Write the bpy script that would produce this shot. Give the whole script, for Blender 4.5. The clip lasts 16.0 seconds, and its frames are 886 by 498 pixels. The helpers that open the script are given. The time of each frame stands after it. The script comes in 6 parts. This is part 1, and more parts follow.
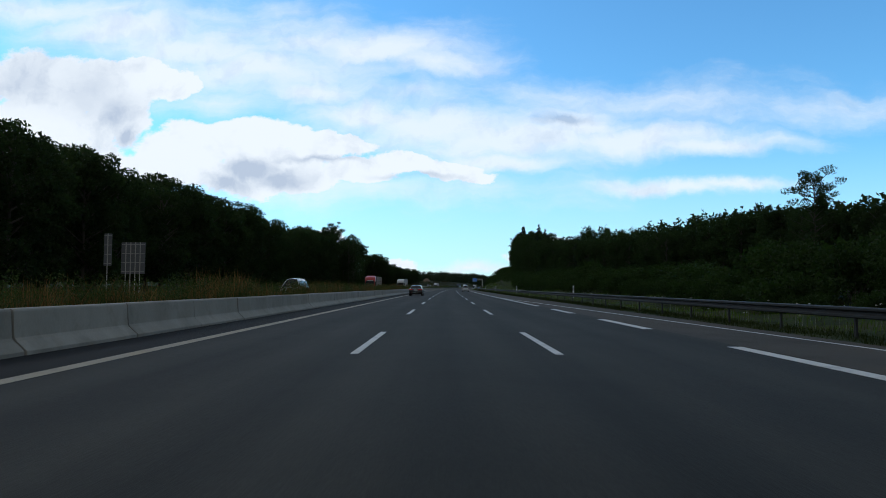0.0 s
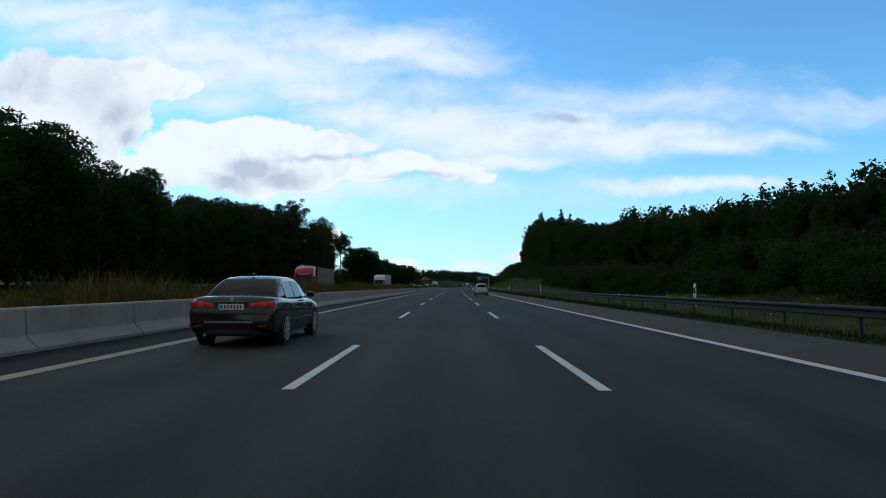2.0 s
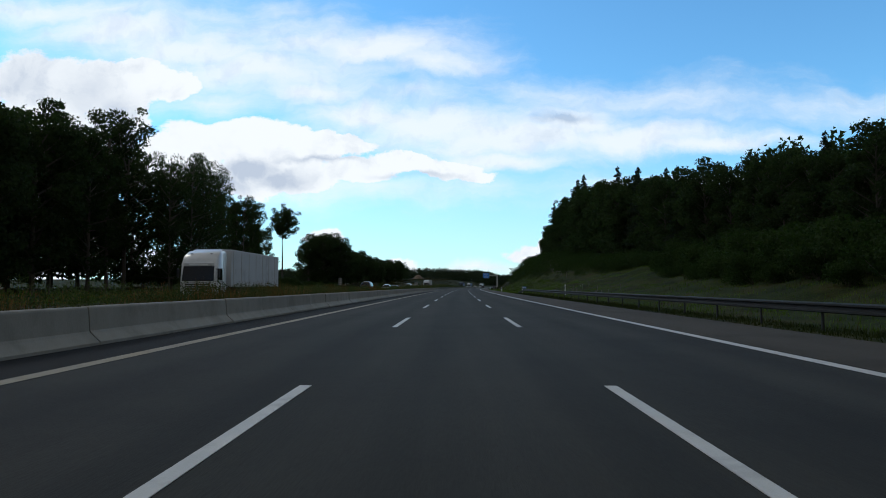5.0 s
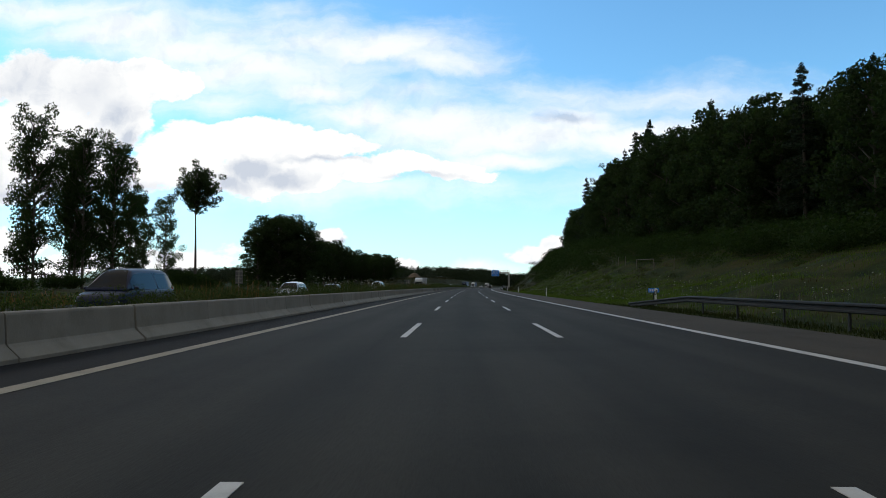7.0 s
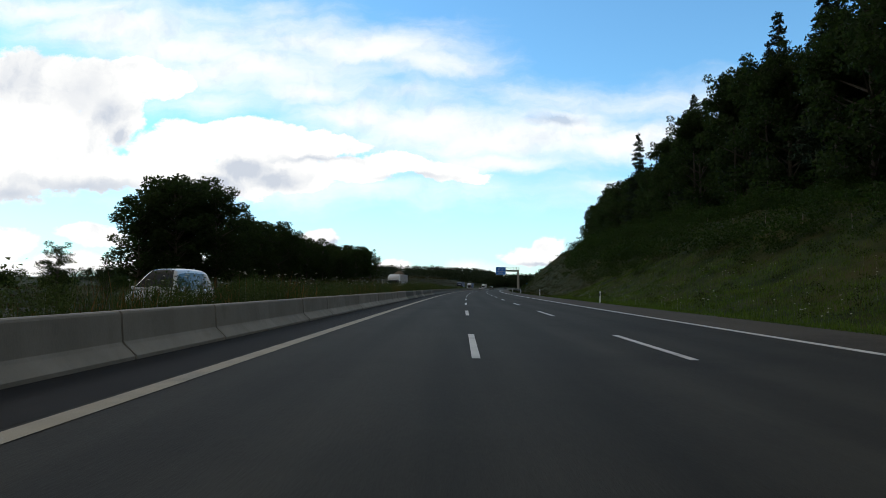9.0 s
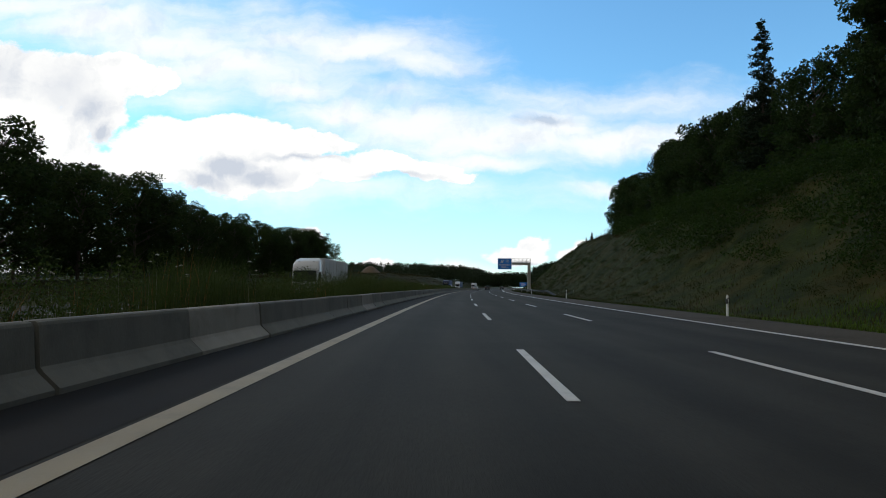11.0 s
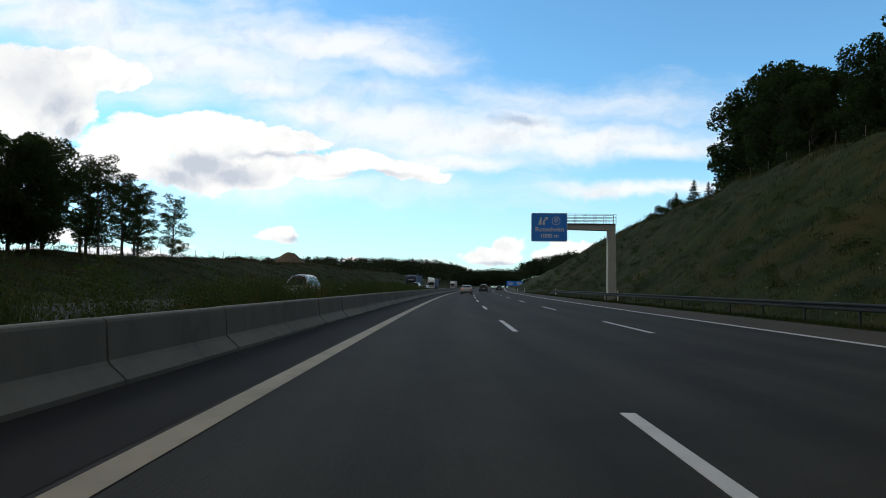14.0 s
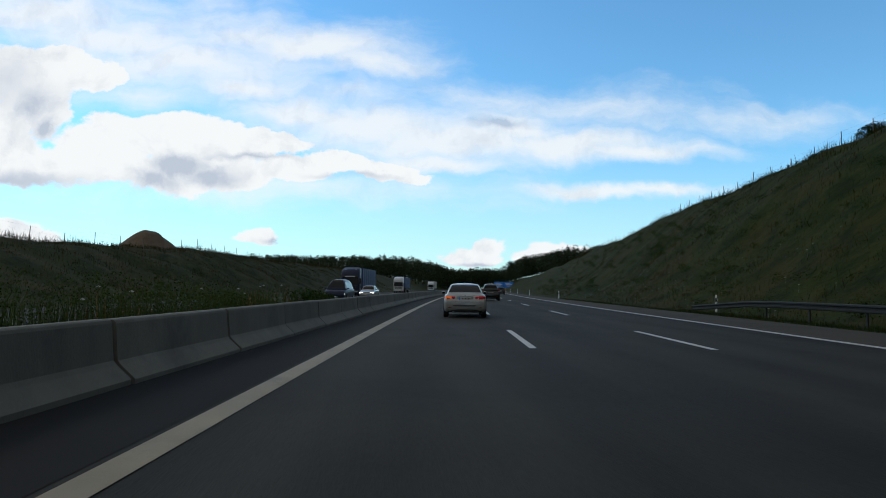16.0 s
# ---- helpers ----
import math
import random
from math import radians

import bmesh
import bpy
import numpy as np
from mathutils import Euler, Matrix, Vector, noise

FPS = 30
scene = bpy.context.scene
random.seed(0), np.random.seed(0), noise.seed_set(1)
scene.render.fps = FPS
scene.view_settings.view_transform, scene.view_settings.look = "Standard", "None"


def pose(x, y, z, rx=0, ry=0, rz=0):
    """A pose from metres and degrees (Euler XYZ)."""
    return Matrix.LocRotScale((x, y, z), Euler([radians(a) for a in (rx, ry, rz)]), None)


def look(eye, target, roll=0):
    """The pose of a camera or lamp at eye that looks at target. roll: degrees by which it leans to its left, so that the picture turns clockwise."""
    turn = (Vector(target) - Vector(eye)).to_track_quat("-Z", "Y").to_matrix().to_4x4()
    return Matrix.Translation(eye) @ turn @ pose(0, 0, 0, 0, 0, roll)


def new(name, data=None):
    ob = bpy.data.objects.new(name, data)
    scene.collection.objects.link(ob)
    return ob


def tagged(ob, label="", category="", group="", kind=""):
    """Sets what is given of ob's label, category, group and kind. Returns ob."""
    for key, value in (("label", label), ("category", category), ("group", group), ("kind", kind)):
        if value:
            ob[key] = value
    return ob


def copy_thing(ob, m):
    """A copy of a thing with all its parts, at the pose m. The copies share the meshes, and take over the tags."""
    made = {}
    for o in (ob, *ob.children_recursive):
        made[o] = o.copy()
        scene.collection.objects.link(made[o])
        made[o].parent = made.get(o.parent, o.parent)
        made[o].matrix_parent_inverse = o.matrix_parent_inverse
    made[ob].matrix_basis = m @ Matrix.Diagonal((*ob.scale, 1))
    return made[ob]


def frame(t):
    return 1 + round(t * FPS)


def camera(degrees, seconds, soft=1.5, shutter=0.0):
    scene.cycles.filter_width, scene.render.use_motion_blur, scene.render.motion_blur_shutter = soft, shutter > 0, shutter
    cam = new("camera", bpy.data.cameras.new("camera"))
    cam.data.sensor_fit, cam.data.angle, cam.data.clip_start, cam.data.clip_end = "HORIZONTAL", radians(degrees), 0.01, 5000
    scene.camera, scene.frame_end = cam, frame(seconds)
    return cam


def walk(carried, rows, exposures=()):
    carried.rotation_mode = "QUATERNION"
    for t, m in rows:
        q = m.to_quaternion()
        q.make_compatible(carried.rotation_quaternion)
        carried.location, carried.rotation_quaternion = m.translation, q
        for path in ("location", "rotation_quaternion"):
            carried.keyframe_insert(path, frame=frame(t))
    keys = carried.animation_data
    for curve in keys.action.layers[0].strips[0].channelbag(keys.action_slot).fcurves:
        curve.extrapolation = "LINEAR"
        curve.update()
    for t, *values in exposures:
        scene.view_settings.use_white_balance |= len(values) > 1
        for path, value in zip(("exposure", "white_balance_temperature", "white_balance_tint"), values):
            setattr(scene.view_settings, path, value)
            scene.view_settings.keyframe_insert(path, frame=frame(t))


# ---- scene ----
# A motorway seen from a car. Places are given along the road: s metres ahead, X metres right of the middle lane, z up.
STEP = 2.0
S0, S1 = -200.0, 2600.0
SS = np.arange(S0, S1, STEP)
# the road bends gently to the right, more so further on
KURVE = np.interp(SS, [-200, 0, 100, 340, 430, 520, 720, 800], [0, 0.00004, 0.0001, 0.0001, 0.00022, 0.00034, 0.00036, 0.0])
HEAD = np.cumsum(KURVE) * STEP
HEAD -= np.interp(0.0, SS, HEAD)
PX = np.cumsum(np.sin(HEAD)) * STEP
PY = np.cumsum(np.cos(HEAD)) * STEP
PX -= np.interp(0.0, SS, PX)
PY -= np.interp(0.0, SS, PY)


def heading(s):
    return float(np.interp(s, SS, HEAD))


def P(s, X, z=0.0):
    a = heading(s)
    return Vector((float(np.interp(s, SS, PX)) + X * math.cos(a), float(np.interp(s, SS, PY)) - X * math.sin(a), z))


def PV(s, X, z):
    a = np.interp(s, SS, HEAD)
    return np.stack([np.interp(s, SS, PX) + X * np.cos(a), np.interp(s, SS, PY) - X * np.sin(a), z], axis=-1)


def at(s, X, z=0.0, turn=0.0):
    """Pose of a thing beside the road; turn in degrees to the left of the road's direction."""
    return Matrix.Translation(P(s, X, z)) @ Matrix.Rotation(radians(turn) - heading(s), 4, "Z")


# ---- camera ----
cam = camera(66.5, 16.0, soft=0.9)
EYE = 1.228
# t, way along the road, X, yaw from the road, pitch, roll
RIDE = [
    (0.0, 0.0, -0.23, 0.12, 3.21, -0.24),
    (1.0, 38.2, -0.04, 0.42, 3.18, -0.25),
    (2.5, 95.4, 0.05, 0.55, 3.13, -0.12),
    (3.5, 133.4, 0.04, 0.80, 3.12, 0.05),
    (5.0, 190.0, -0.02, 1.05, 3.15, 0.08),
    (6.5, 247.0, -0.28, 1.38, 3.20, 0.05),
    (7.2, 273.8, -0.55, 1.75, 3.12, -0.02),
    (8.0, 304.2, -1.30, 1.80, 3.15, -0.24),
    (8.5, 323.4, -1.74, 1.72, 3.21, -0.26),
    (9.0, 342.6, -2.15, 1.44, 3.24, -0.30),
    (10.2, 388.5, -2.90, 1.00, 3.21, -0.42),
    (11.5, 438.1, -3.31, 0.79, 3.18, -0.52),
    (12.5, 476.6, -3.45, 0.69, 3.17, -0.42),
    (13.5, 514.6, -3.57, 0.68, 3.12, -0.55),
    (14.5, 552.8, -3.66, 0.54, 3.20, -0.58),
    (15.3, 583.4, -3.67, 0.48, 3.26, -0.50),
    (16.0, 610.3, -3.60, 0.46, 3.32, -0.45),
]


def glide(t, col):
    """Smooth curve through the rows of RIDE."""
    ts = [r[0] for r in RIDE]
    vs = [r[col] for r in RIDE]
    n = len(ts)
    m = []
    for i in range(n):
        a, b = max(0, i - 1), min(n - 1, i + 1)
        m.append((vs[b] - vs[a]) / (ts[b] - ts[a]))
    i = max(0, min(n - 2, sum(1 for q in ts if q <= t) - 1))
    h = ts[i + 1] - ts[i]
    u = (t - ts[i]) / h
    return ((2 * u**3 - 3 * u**2 + 1) * vs[i] + (u**3 - 2 * u**2 + u) * h * m[i]
            + (-2 * u**3 + 3 * u**2) * vs[i + 1] + (u**3 - u**2) * h * m[i + 1])


def ride_row(t):
    s, X = glide(t, 1), glide(t, 2)
    p = P(s, X, EYE)
    return t, pose(p.x, p.y, p.z, 90 + glide(t, 4), glide(t, 5), glide(t, 3) - math.degrees(heading(s)))


# the phone's picture is a little cooler and darker at the start and towards the end
walk(cam, [ride_row(k * 0.5) for k in range(33)],
     [(0.0, -0.14, 5950, 7), (4.0, -0.14, 6000, 7), (6.5, 0.04, 6600, 9), (9.0, 0.08, 6750, 9), (12.5, 0.02, 6700, 9), (14.5, -0.04, 6650, 9), (16.0, -0.14, 6400, 8)])

# ---- sky and sun ----
SUN_AZ, SUN_EL = radians(-63.0), radians(38.0)
world = bpy.data.worlds.new("sky")
scene.world = world
world.use_nodes = True
WT = world.node_tree
WT.nodes.clear()


def node(tree, kind, **values):
    n = tree.nodes.new(kind)
    for key, value in values.items():
        if key == "op":
            n.operation = value
        elif key == "ins":
            for k, v in value.items():
                if isinstance(v, bpy.types.NodeSocket):
                    tree.links.new(v, n.inputs[k])
                else:
                    n.inputs[k].default_value = v
    return n


def wm(op, a, b=0.0, c=0.0, clamp=False):
    n = node(WT, "ShaderNodeMath", op=op, ins={0: a, 1: b, 2: c})
    n.use_clamp = clamp
    return n.outputs[0]


def wv(op, a, b=(0, 0, 0), c=(0, 0, 0)):
    n = node(WT, "ShaderNodeVectorMath", op=op, ins={0: a, 1: b})
    if op == "MULTIPLY_ADD":
        n = node(WT, "ShaderNodeVectorMath", op=op, ins={0: a, 1: b, 2: c})
    return n


def wmix(f, a, b):
    n = WT.nodes.new("ShaderNodeMix")
    n.data_type = "RGBA"
    for k, v in ((0, f), (6, a), (7, b)):
        if isinstance(v, bpy.types.NodeSocket):
            WT.links.new(v, n.inputs[k])
        else:
            n.inputs[k].default_value = v
    return n.outputs[2]


def wnoise(vec, scale, detail=8.0, rough=0.55):
    n = node(WT, "ShaderNodeTexNoise", ins={"Vector": vec, "Scale": scale, "Detail": detail, "Roughness": rough})
    return n


def smooth(x, lo, hi):
    n = WT.nodes.new("ShaderNodeMapRange")
    n.interpolation_type = "SMOOTHSTEP"
    WT.links.new(x, n.inputs[0])
    n.inputs[1].default_value, n.inputs[2].default_value = lo, hi
    return n.outputs[0]


def sky_uv(x, y):
    """Sky coordinates (east over north, up over north) from a place in a 1568 x 882 view looking down the road."""
    f, pit, yaw = 1196.0, radians(3.1), radians(0.35)
    a, b = (x - 784) / f, (441 - y) / f
    d, u = math.cos(pit) - b * math.sin(pit), math.sin(pit) + b * math.cos(pit)
    e, n = a * math.cos(yaw) - d * math.sin(yaw), a * math.sin(yaw) + d * math.cos(yaw)
    return e / n, u / n


coord = node(WT, "ShaderNodeTexCoord").outputs["Generated"]
sep = node(WT, "ShaderNodeSeparateXYZ", ins={0: coord})
north = wm("MAXIMUM", sep.outputs[1], 0.12)
uu, vv = wm("DIVIDE", sep.outputs[0], north), wm("DIVIDE", sep.outputs[2], north)
flat = node(WT, "ShaderNodeCombineXYZ", ins={0: uu, 1: vv, 2: 0.0}).outputs[0]
warp = wv("MULTIPLY_ADD", wnoise(flat, 7.0, 9.0, 0.6).outputs["Color"], (0.11, 0.075, 0.0), (-0.055, -0.0375, 0.0)).outputs[0]
puffy = wv("ADD", flat, warp).outputs[0]
fine = wnoise(wv("MULTIPLY", flat, (1.0, 1.7, 1.0)).outputs[0], 16.0, 10.0, 0.62).outputs[0]
streaky = wnoise(wv("MULTIPLY", puffy, (1.0, 3.2, 1.0)).outputs[0], 6.0, 9.0, 0.6).outputs[0]


def blobs(vec, rows):
    """The largest of several soft ellipses: x, y, half width, half height, weight."""
    out = None
    for x, y, rx, ry, w in rows:
        cu, cv = sky_uv(x, y)
        iu, iv = 1196.0 / rx, 1196.0 / ry
        d = wv("MULTIPLY_ADD", vec, (iu, iv, 0.0), (-cu * iu, -cv * iv, 0.0))
        ln = wv("LENGTH", d.outputs[0]).outputs["Value"]
        m = wm("MULTIPLY_ADD", ln, -w, w)
        out = m if out is None else wm("SMOOTH_MAX", out, m, 0.12)
    return out


CUMULUS = [
    (250, 118, 62, 34, 1.0), (312, 142, 70, 32, 1.0), (205, 145, 85, 52, 1.0), (232, 200, 42, 58, 1.0), (185, 205, 50, 34, 1.0), (130, 150, 85, 55, 0.9), (40, 140, 90, 58, 0.9),
    (40, 215, 120, 60, 0.8), (140, 232, 90, 40, 0.7), (350, 258, 110, 38, 1.0), (470, 246, 95, 38, 1.0), (580, 262, 95, 26, 1.0), (480, 290, 110, 36, 1.0),
    (300, 290, 130, 42, 0.9), (430, 318, 110, 34, 1.0), (545, 322, 70, 22, 0.9), (715, 290, 75, 25, 1.0), (640, 305, 90, 26, 1.0), (800, 304, 75, 24, 1.0), (850, 316, 45, 14, 0.8),
    (150, 285, 140, 48, 1.0), (30, 300, 150, 60, 1.0), (60, 240, 130, 45, 0.9), (230, 300, 110, 40, 0.9), (590, 412, 34, 16, 0.9), (566, 418, 24, 10, 0.7), (950, 448, 65, 19, 0.9), (985, 430, 36, 18, 0.9), (712, 468, 36, 11, 0.8),
    (1090, 446, 60, 16, 0.8), (1130, 440, 50, 14, 0.7), (20, 425, 80, 28, 0.8), (185, 420, 70, 20, 0.7), (120, 470, 160, 18, 0.6), (330, 455, 110, 26, 0.7),
]
WISPS = [
    (640, 208, 130, 42, 0.9), (760, 222, 200, 54, 1.0), (900, 240, 230, 54, 1.1), (1010, 215, 160, 36, 1.0), (1130, 244, 200, 34, 1.0), (1260, 254, 160, 22, 1.0), (890, 284, 130, 24, 1.1),
    (1180, 329, 150, 15, 1.0), (1300, 325, 120, 12, 0.9), (90, 22, 200, 34, 0.7), (220, 48, 220, 40, 0.8), (340, 78, 240, 48, 0.8), (470, 120, 240, 52, 0.8), (560, 155, 150, 36, 0.7),
    (540, 72, 220, 44, 0.7), (670, 84, 170, 38, 0.8), (770, 112, 110, 28, 0.6), (1455, 182, 130, 20, 0.3), (740, 165, 120, 26, 0.5), (830, 476, 90, 12, 0.7), (400, 178, 120, 28, 0.6),
    (200, 20, 300, 30, 0.5), (640, 335, 260, 22, 0.35), (1100, 180, 220, 22, 0.25),
]
GREY = [
    (440, 306, 62, 24, 1.1), (500, 320, 60, 18, 0.9), (395, 330, 60, 18, 0.9), (236, 234, 28, 24, 1.0), (205, 190, 60, 50, 0.7), (170, 328, 140, 20, 0.9), (995, 206, 70, 12, 0.9),
    (570, 288, 80, 7, 0.7), (740, 316, 90, 8, 0.7), (625, 420, 34, 6, 0.9), (40, 345, 120, 24, 0.8), (40, 140, 110, 60, 0.55), (160, 160, 80, 60, 0.55), (960, 462, 60, 6, 0.7),
]
ahead = smooth(sep.outputs[1], 0.1, 0.3)
cum_f = wm("ADD", blobs(puffy, CUMULUS), wm("MULTIPLY_ADD", fine, 1.25, -0.69))
cum = wm("MULTIPLY", smooth(cum_f, -0.16, 0.12), ahead)
wis_f = wm("ADD", blobs(puffy, WISPS), wm("MULTIPLY_ADD", streaky, 1.5, -0.80))
wis = wm("MULTIPLY", wm("MULTIPLY", smooth(wis_f, -0.62, 0.78), 0.88), ahead)
billow = wnoise(puffy, 11.0, 7.0, 0.55).outputs[0]
gry = smooth(wm("ADD", blobs(puffy, GREY), wm("MULTIPLY_ADD", billow, 1.1, -0.55)), -0.3, 1.0)
# the side turned from the sun is a little darker on every billow
lit = wnoise(puffy, 8.0, 8.0, 0.6).outputs[0]
dim = wnoise(wv("ADD", puffy, (-0.010, 0.022, 0.0)).outputs[0], 8.0, 8.0, 0.6).outputs[0]
relief = wm("MULTIPLY", wm("SUBTRACT", dim, lit), 2.6, clamp=True)
gry = wm("ADD", gry, relief, clamp=True)
# broken cloud over the rest of the sky
rest_n = wnoise(coord, 2.4, 8.0, 0.6).outputs[0]
over = wm("MAXIMUM", wm("SUBTRACT", 1.0, ahead), smooth(vv, 0.55, 0.95))
rest = wm("MULTIPLY", smooth(rest_n, 0.30, 0.52), over)
cover = wm("MAXIMUM", wm("MAXIMUM", cum, wis), rest)

nish = node(WT, "ShaderNodeTexSky")
nish.sky_type = "NISHITA"
nish.sun_disc = False
nish.sun_elevation, nish.sun_rotation = SUN_EL, SUN_AZ
nish.air_density, nish.dust_density, nish.ozone_density = 1.0, 0.15, 1.0
SKY_GAIN = 1.0
cloud_col = wmix(gry, (10.3, 10.4, 10.5, 1), (5.9, 6.5, 7.6, 1))
cloud_col = wmix(over, cloud_col, wmix(rest_n, (2.0, 1.98, 1.9, 1), (4.4, 4.3, 4.1, 1)))
haze = wm("MULTIPLY", smooth(vv, 0.26, 0.0), wm("MULTIPLY", ahead, 0.55))
clear = wmix(haze, wv("MULTIPLY", nish.outputs[0], (1.04, 1.74, 2.04)).outputs[0], (6.6, 8.6, 9.6, 1))
sky_col = wmix(cover, clear, cloud_col)
bg = node(WT, "ShaderNodeBackground", ins={"Color": sky_col, "Strength": 0.1})
WT.links.new(bg.outputs[0], node(WT, "ShaderNodeOutputWorld").inputs[0])

sun = new("sun", bpy.data.lights.new("sun", "SUN"))
sun.data.energy, sun.data.angle, sun.data.color = 0.6, radians(14.0), (1.0, 0.95, 0.88)
sun_dir = Vector((math.sin(SUN_AZ) * math.cos(SUN_EL), math.cos(SUN_AZ) * math.cos(SUN_EL), math.sin(SUN_EL)))
sun.matrix_world = look(sun_dir * 900, (0, 0, 0))


# ---- materials ----
def material(name, dark, light, scale=3.0, fine_scale=60.0, rough=0.8, bump=0.2, metal=0.0, random_tint=0.0, island=False,
             stretch=(1, 1, 1), spec=0.4, stain=None, stain_scale=0.4, coat=0.0, depth=0.02, contrast=1.0, world_space=False):
    """Two colours mixed by a broad and a fine noise, with fine relief."""
    m = bpy.data.materials.new(name)
    m.use_nodes = True
    t = m.node_tree
    b = t.nodes["Principled BSDF"]
    tc = node(t, "ShaderNodeNewGeometry").outputs["Position"] if world_space else node(t, "ShaderNodeTexCoord").outputs["Object"]
    mp = node(t, "ShaderNodeMapping", ins={"Vector": tc, "Scale": stretch}).outputs[0]
    n1 = node(t, "ShaderNodeTexNoise", ins={"Vector": mp, "Scale": scale, "Detail": 5.0, "Roughness": 0.6}).outputs[0]
    n2 = node(t, "ShaderNodeTexNoise", ins={"Vector": mp, "Scale": fine_scale, "Detail": 3.0, "Roughness": 0.7}).outputs[0]
    f = node(t, "ShaderNodeMath", op="MULTIPLY_ADD", ins={0: n2, 1: 0.6, 2: node(t, "ShaderNodeMath", op="MULTIPLY_ADD", ins={0: n1, 1: 1.2, 2: -0.4}).outputs[0]}).outputs[0]
    if random_tint:
        if island:
            r = node(t, "ShaderNodeNewGeometry").outputs["Random Per Island"]
        else:
            r = node(t, "ShaderNodeObjectInfo").outputs["Random"]
        f = node(t, "ShaderNodeMath", op="MULTIPLY_ADD", ins={0: r, 1: random_tint, 2: node(t, "ShaderNodeMath", op="SUBTRACT", ins={0: f, 1: random_tint / 2}).outputs[0]}).outputs[0]
    if contrast != 1.0:
        f = node(t, "ShaderNodeMath", op="MULTIPLY_ADD", ins={0: f, 1: contrast, 2: 0.5 - 0.5 * contrast}).outputs[0]
    f = node(t, "ShaderNodeClamp", ins={0: f}).outputs[0]
    mix = t.nodes.new("ShaderNodeMix")
    mix.data_type = "RGBA"
    t.links.new(f, mix.inputs[0])
    mix.inputs[6].default_value, mix.inputs[7].default_value = (*dark, 1), (*light, 1)
    col = mix.outputs[2]
    if stain:
        n3 = node(t, "ShaderNodeTexNoise", ins={"Vector": tc, "Scale": stain_scale, "Detail": 7.0, "Roughness": 0.65}).outputs[0]
        mr = t.nodes.new("ShaderNodeMapRange")
        t.links.new(n3, mr.inputs[0])
        mr.inputs[1].default_value, mr.inputs[2].default_value, mr.inputs[4].default_value = (0.47, 0.67, 0.75) if contrast > 1.6 else (0.52, 0.72, 0.75)
        m2 = t.nodes.new("ShaderNodeMix")
        m2.data_type = "RGBA"
        t.links.new(mr.outputs[0], m2.inputs[0])
        t.links.new(col, m2.inputs[6])
        m2.inputs[7].default_value = (*stain, 1)
        col = m2.outputs[2]
    t.links.new(col, b.inputs["Base Color"])
    b.inputs["Roughness"].default_value, b.inputs["Metallic"].default_value = rough, metal
    b.inputs["Specular IOR Level"].default_value = spec
    b.inputs["Coat Weight"].default_value = coat
    if bump:
        bp = node(t, "ShaderNodeBump", ins={"Height": n2, "Strength": bump, "Distance": depth})
        t.links.new(bp.outputs[0], b.inputs["Normal"])
    return m


def thin_leaf(m, share, gain):
    """Lets daylight through thin leaves: a translucent share in the leaf's own colour."""
    t = m.node_tree
    b = t.nodes["Principled BSDF"]
    col = b.inputs["Base Color"].links[0].from_socket
    warm = node(t, "ShaderNodeVectorMath", op="MULTIPLY", ins={0: col, 1: (gain, gain * 1.1, gain * 0.7)}).outputs[0]
    tr = node(t, "ShaderNodeBsdfTranslucent", ins={"Color": warm})
    mix = node(t, "ShaderNodeMixShader", ins={0: share, 1: b.outputs[0], 2: tr.outputs[0]})
    t.links.new(mix.outputs[0], t.nodes["Material Output"].inputs[0])


def glow(name, col, strength):
    m = bpy.data.materials.new(name)
    m.use_nodes = True
    b = m.node_tree.nodes["Principled BSDF"]
    b.inputs["Base Color"].default_value = (*col, 1)
    b.inputs["Emission Color"].default_value = (*col, 1)
    b.inputs["Emission Strength"].default_value = strength
    b.inputs["Roughness"].default_value = 0.2
    return m


M_ROAD = material("asphalt", (0.0140, 0.0138, 0.0113), (0.0440, 0.0426, 0.0345), 0.35, 38.0, 0.85, 0.5, stretch=(1, 0.12, 1), stain=(0.0170, 0.0165, 0.0135), stain_scale=0.16, spec=0.15)


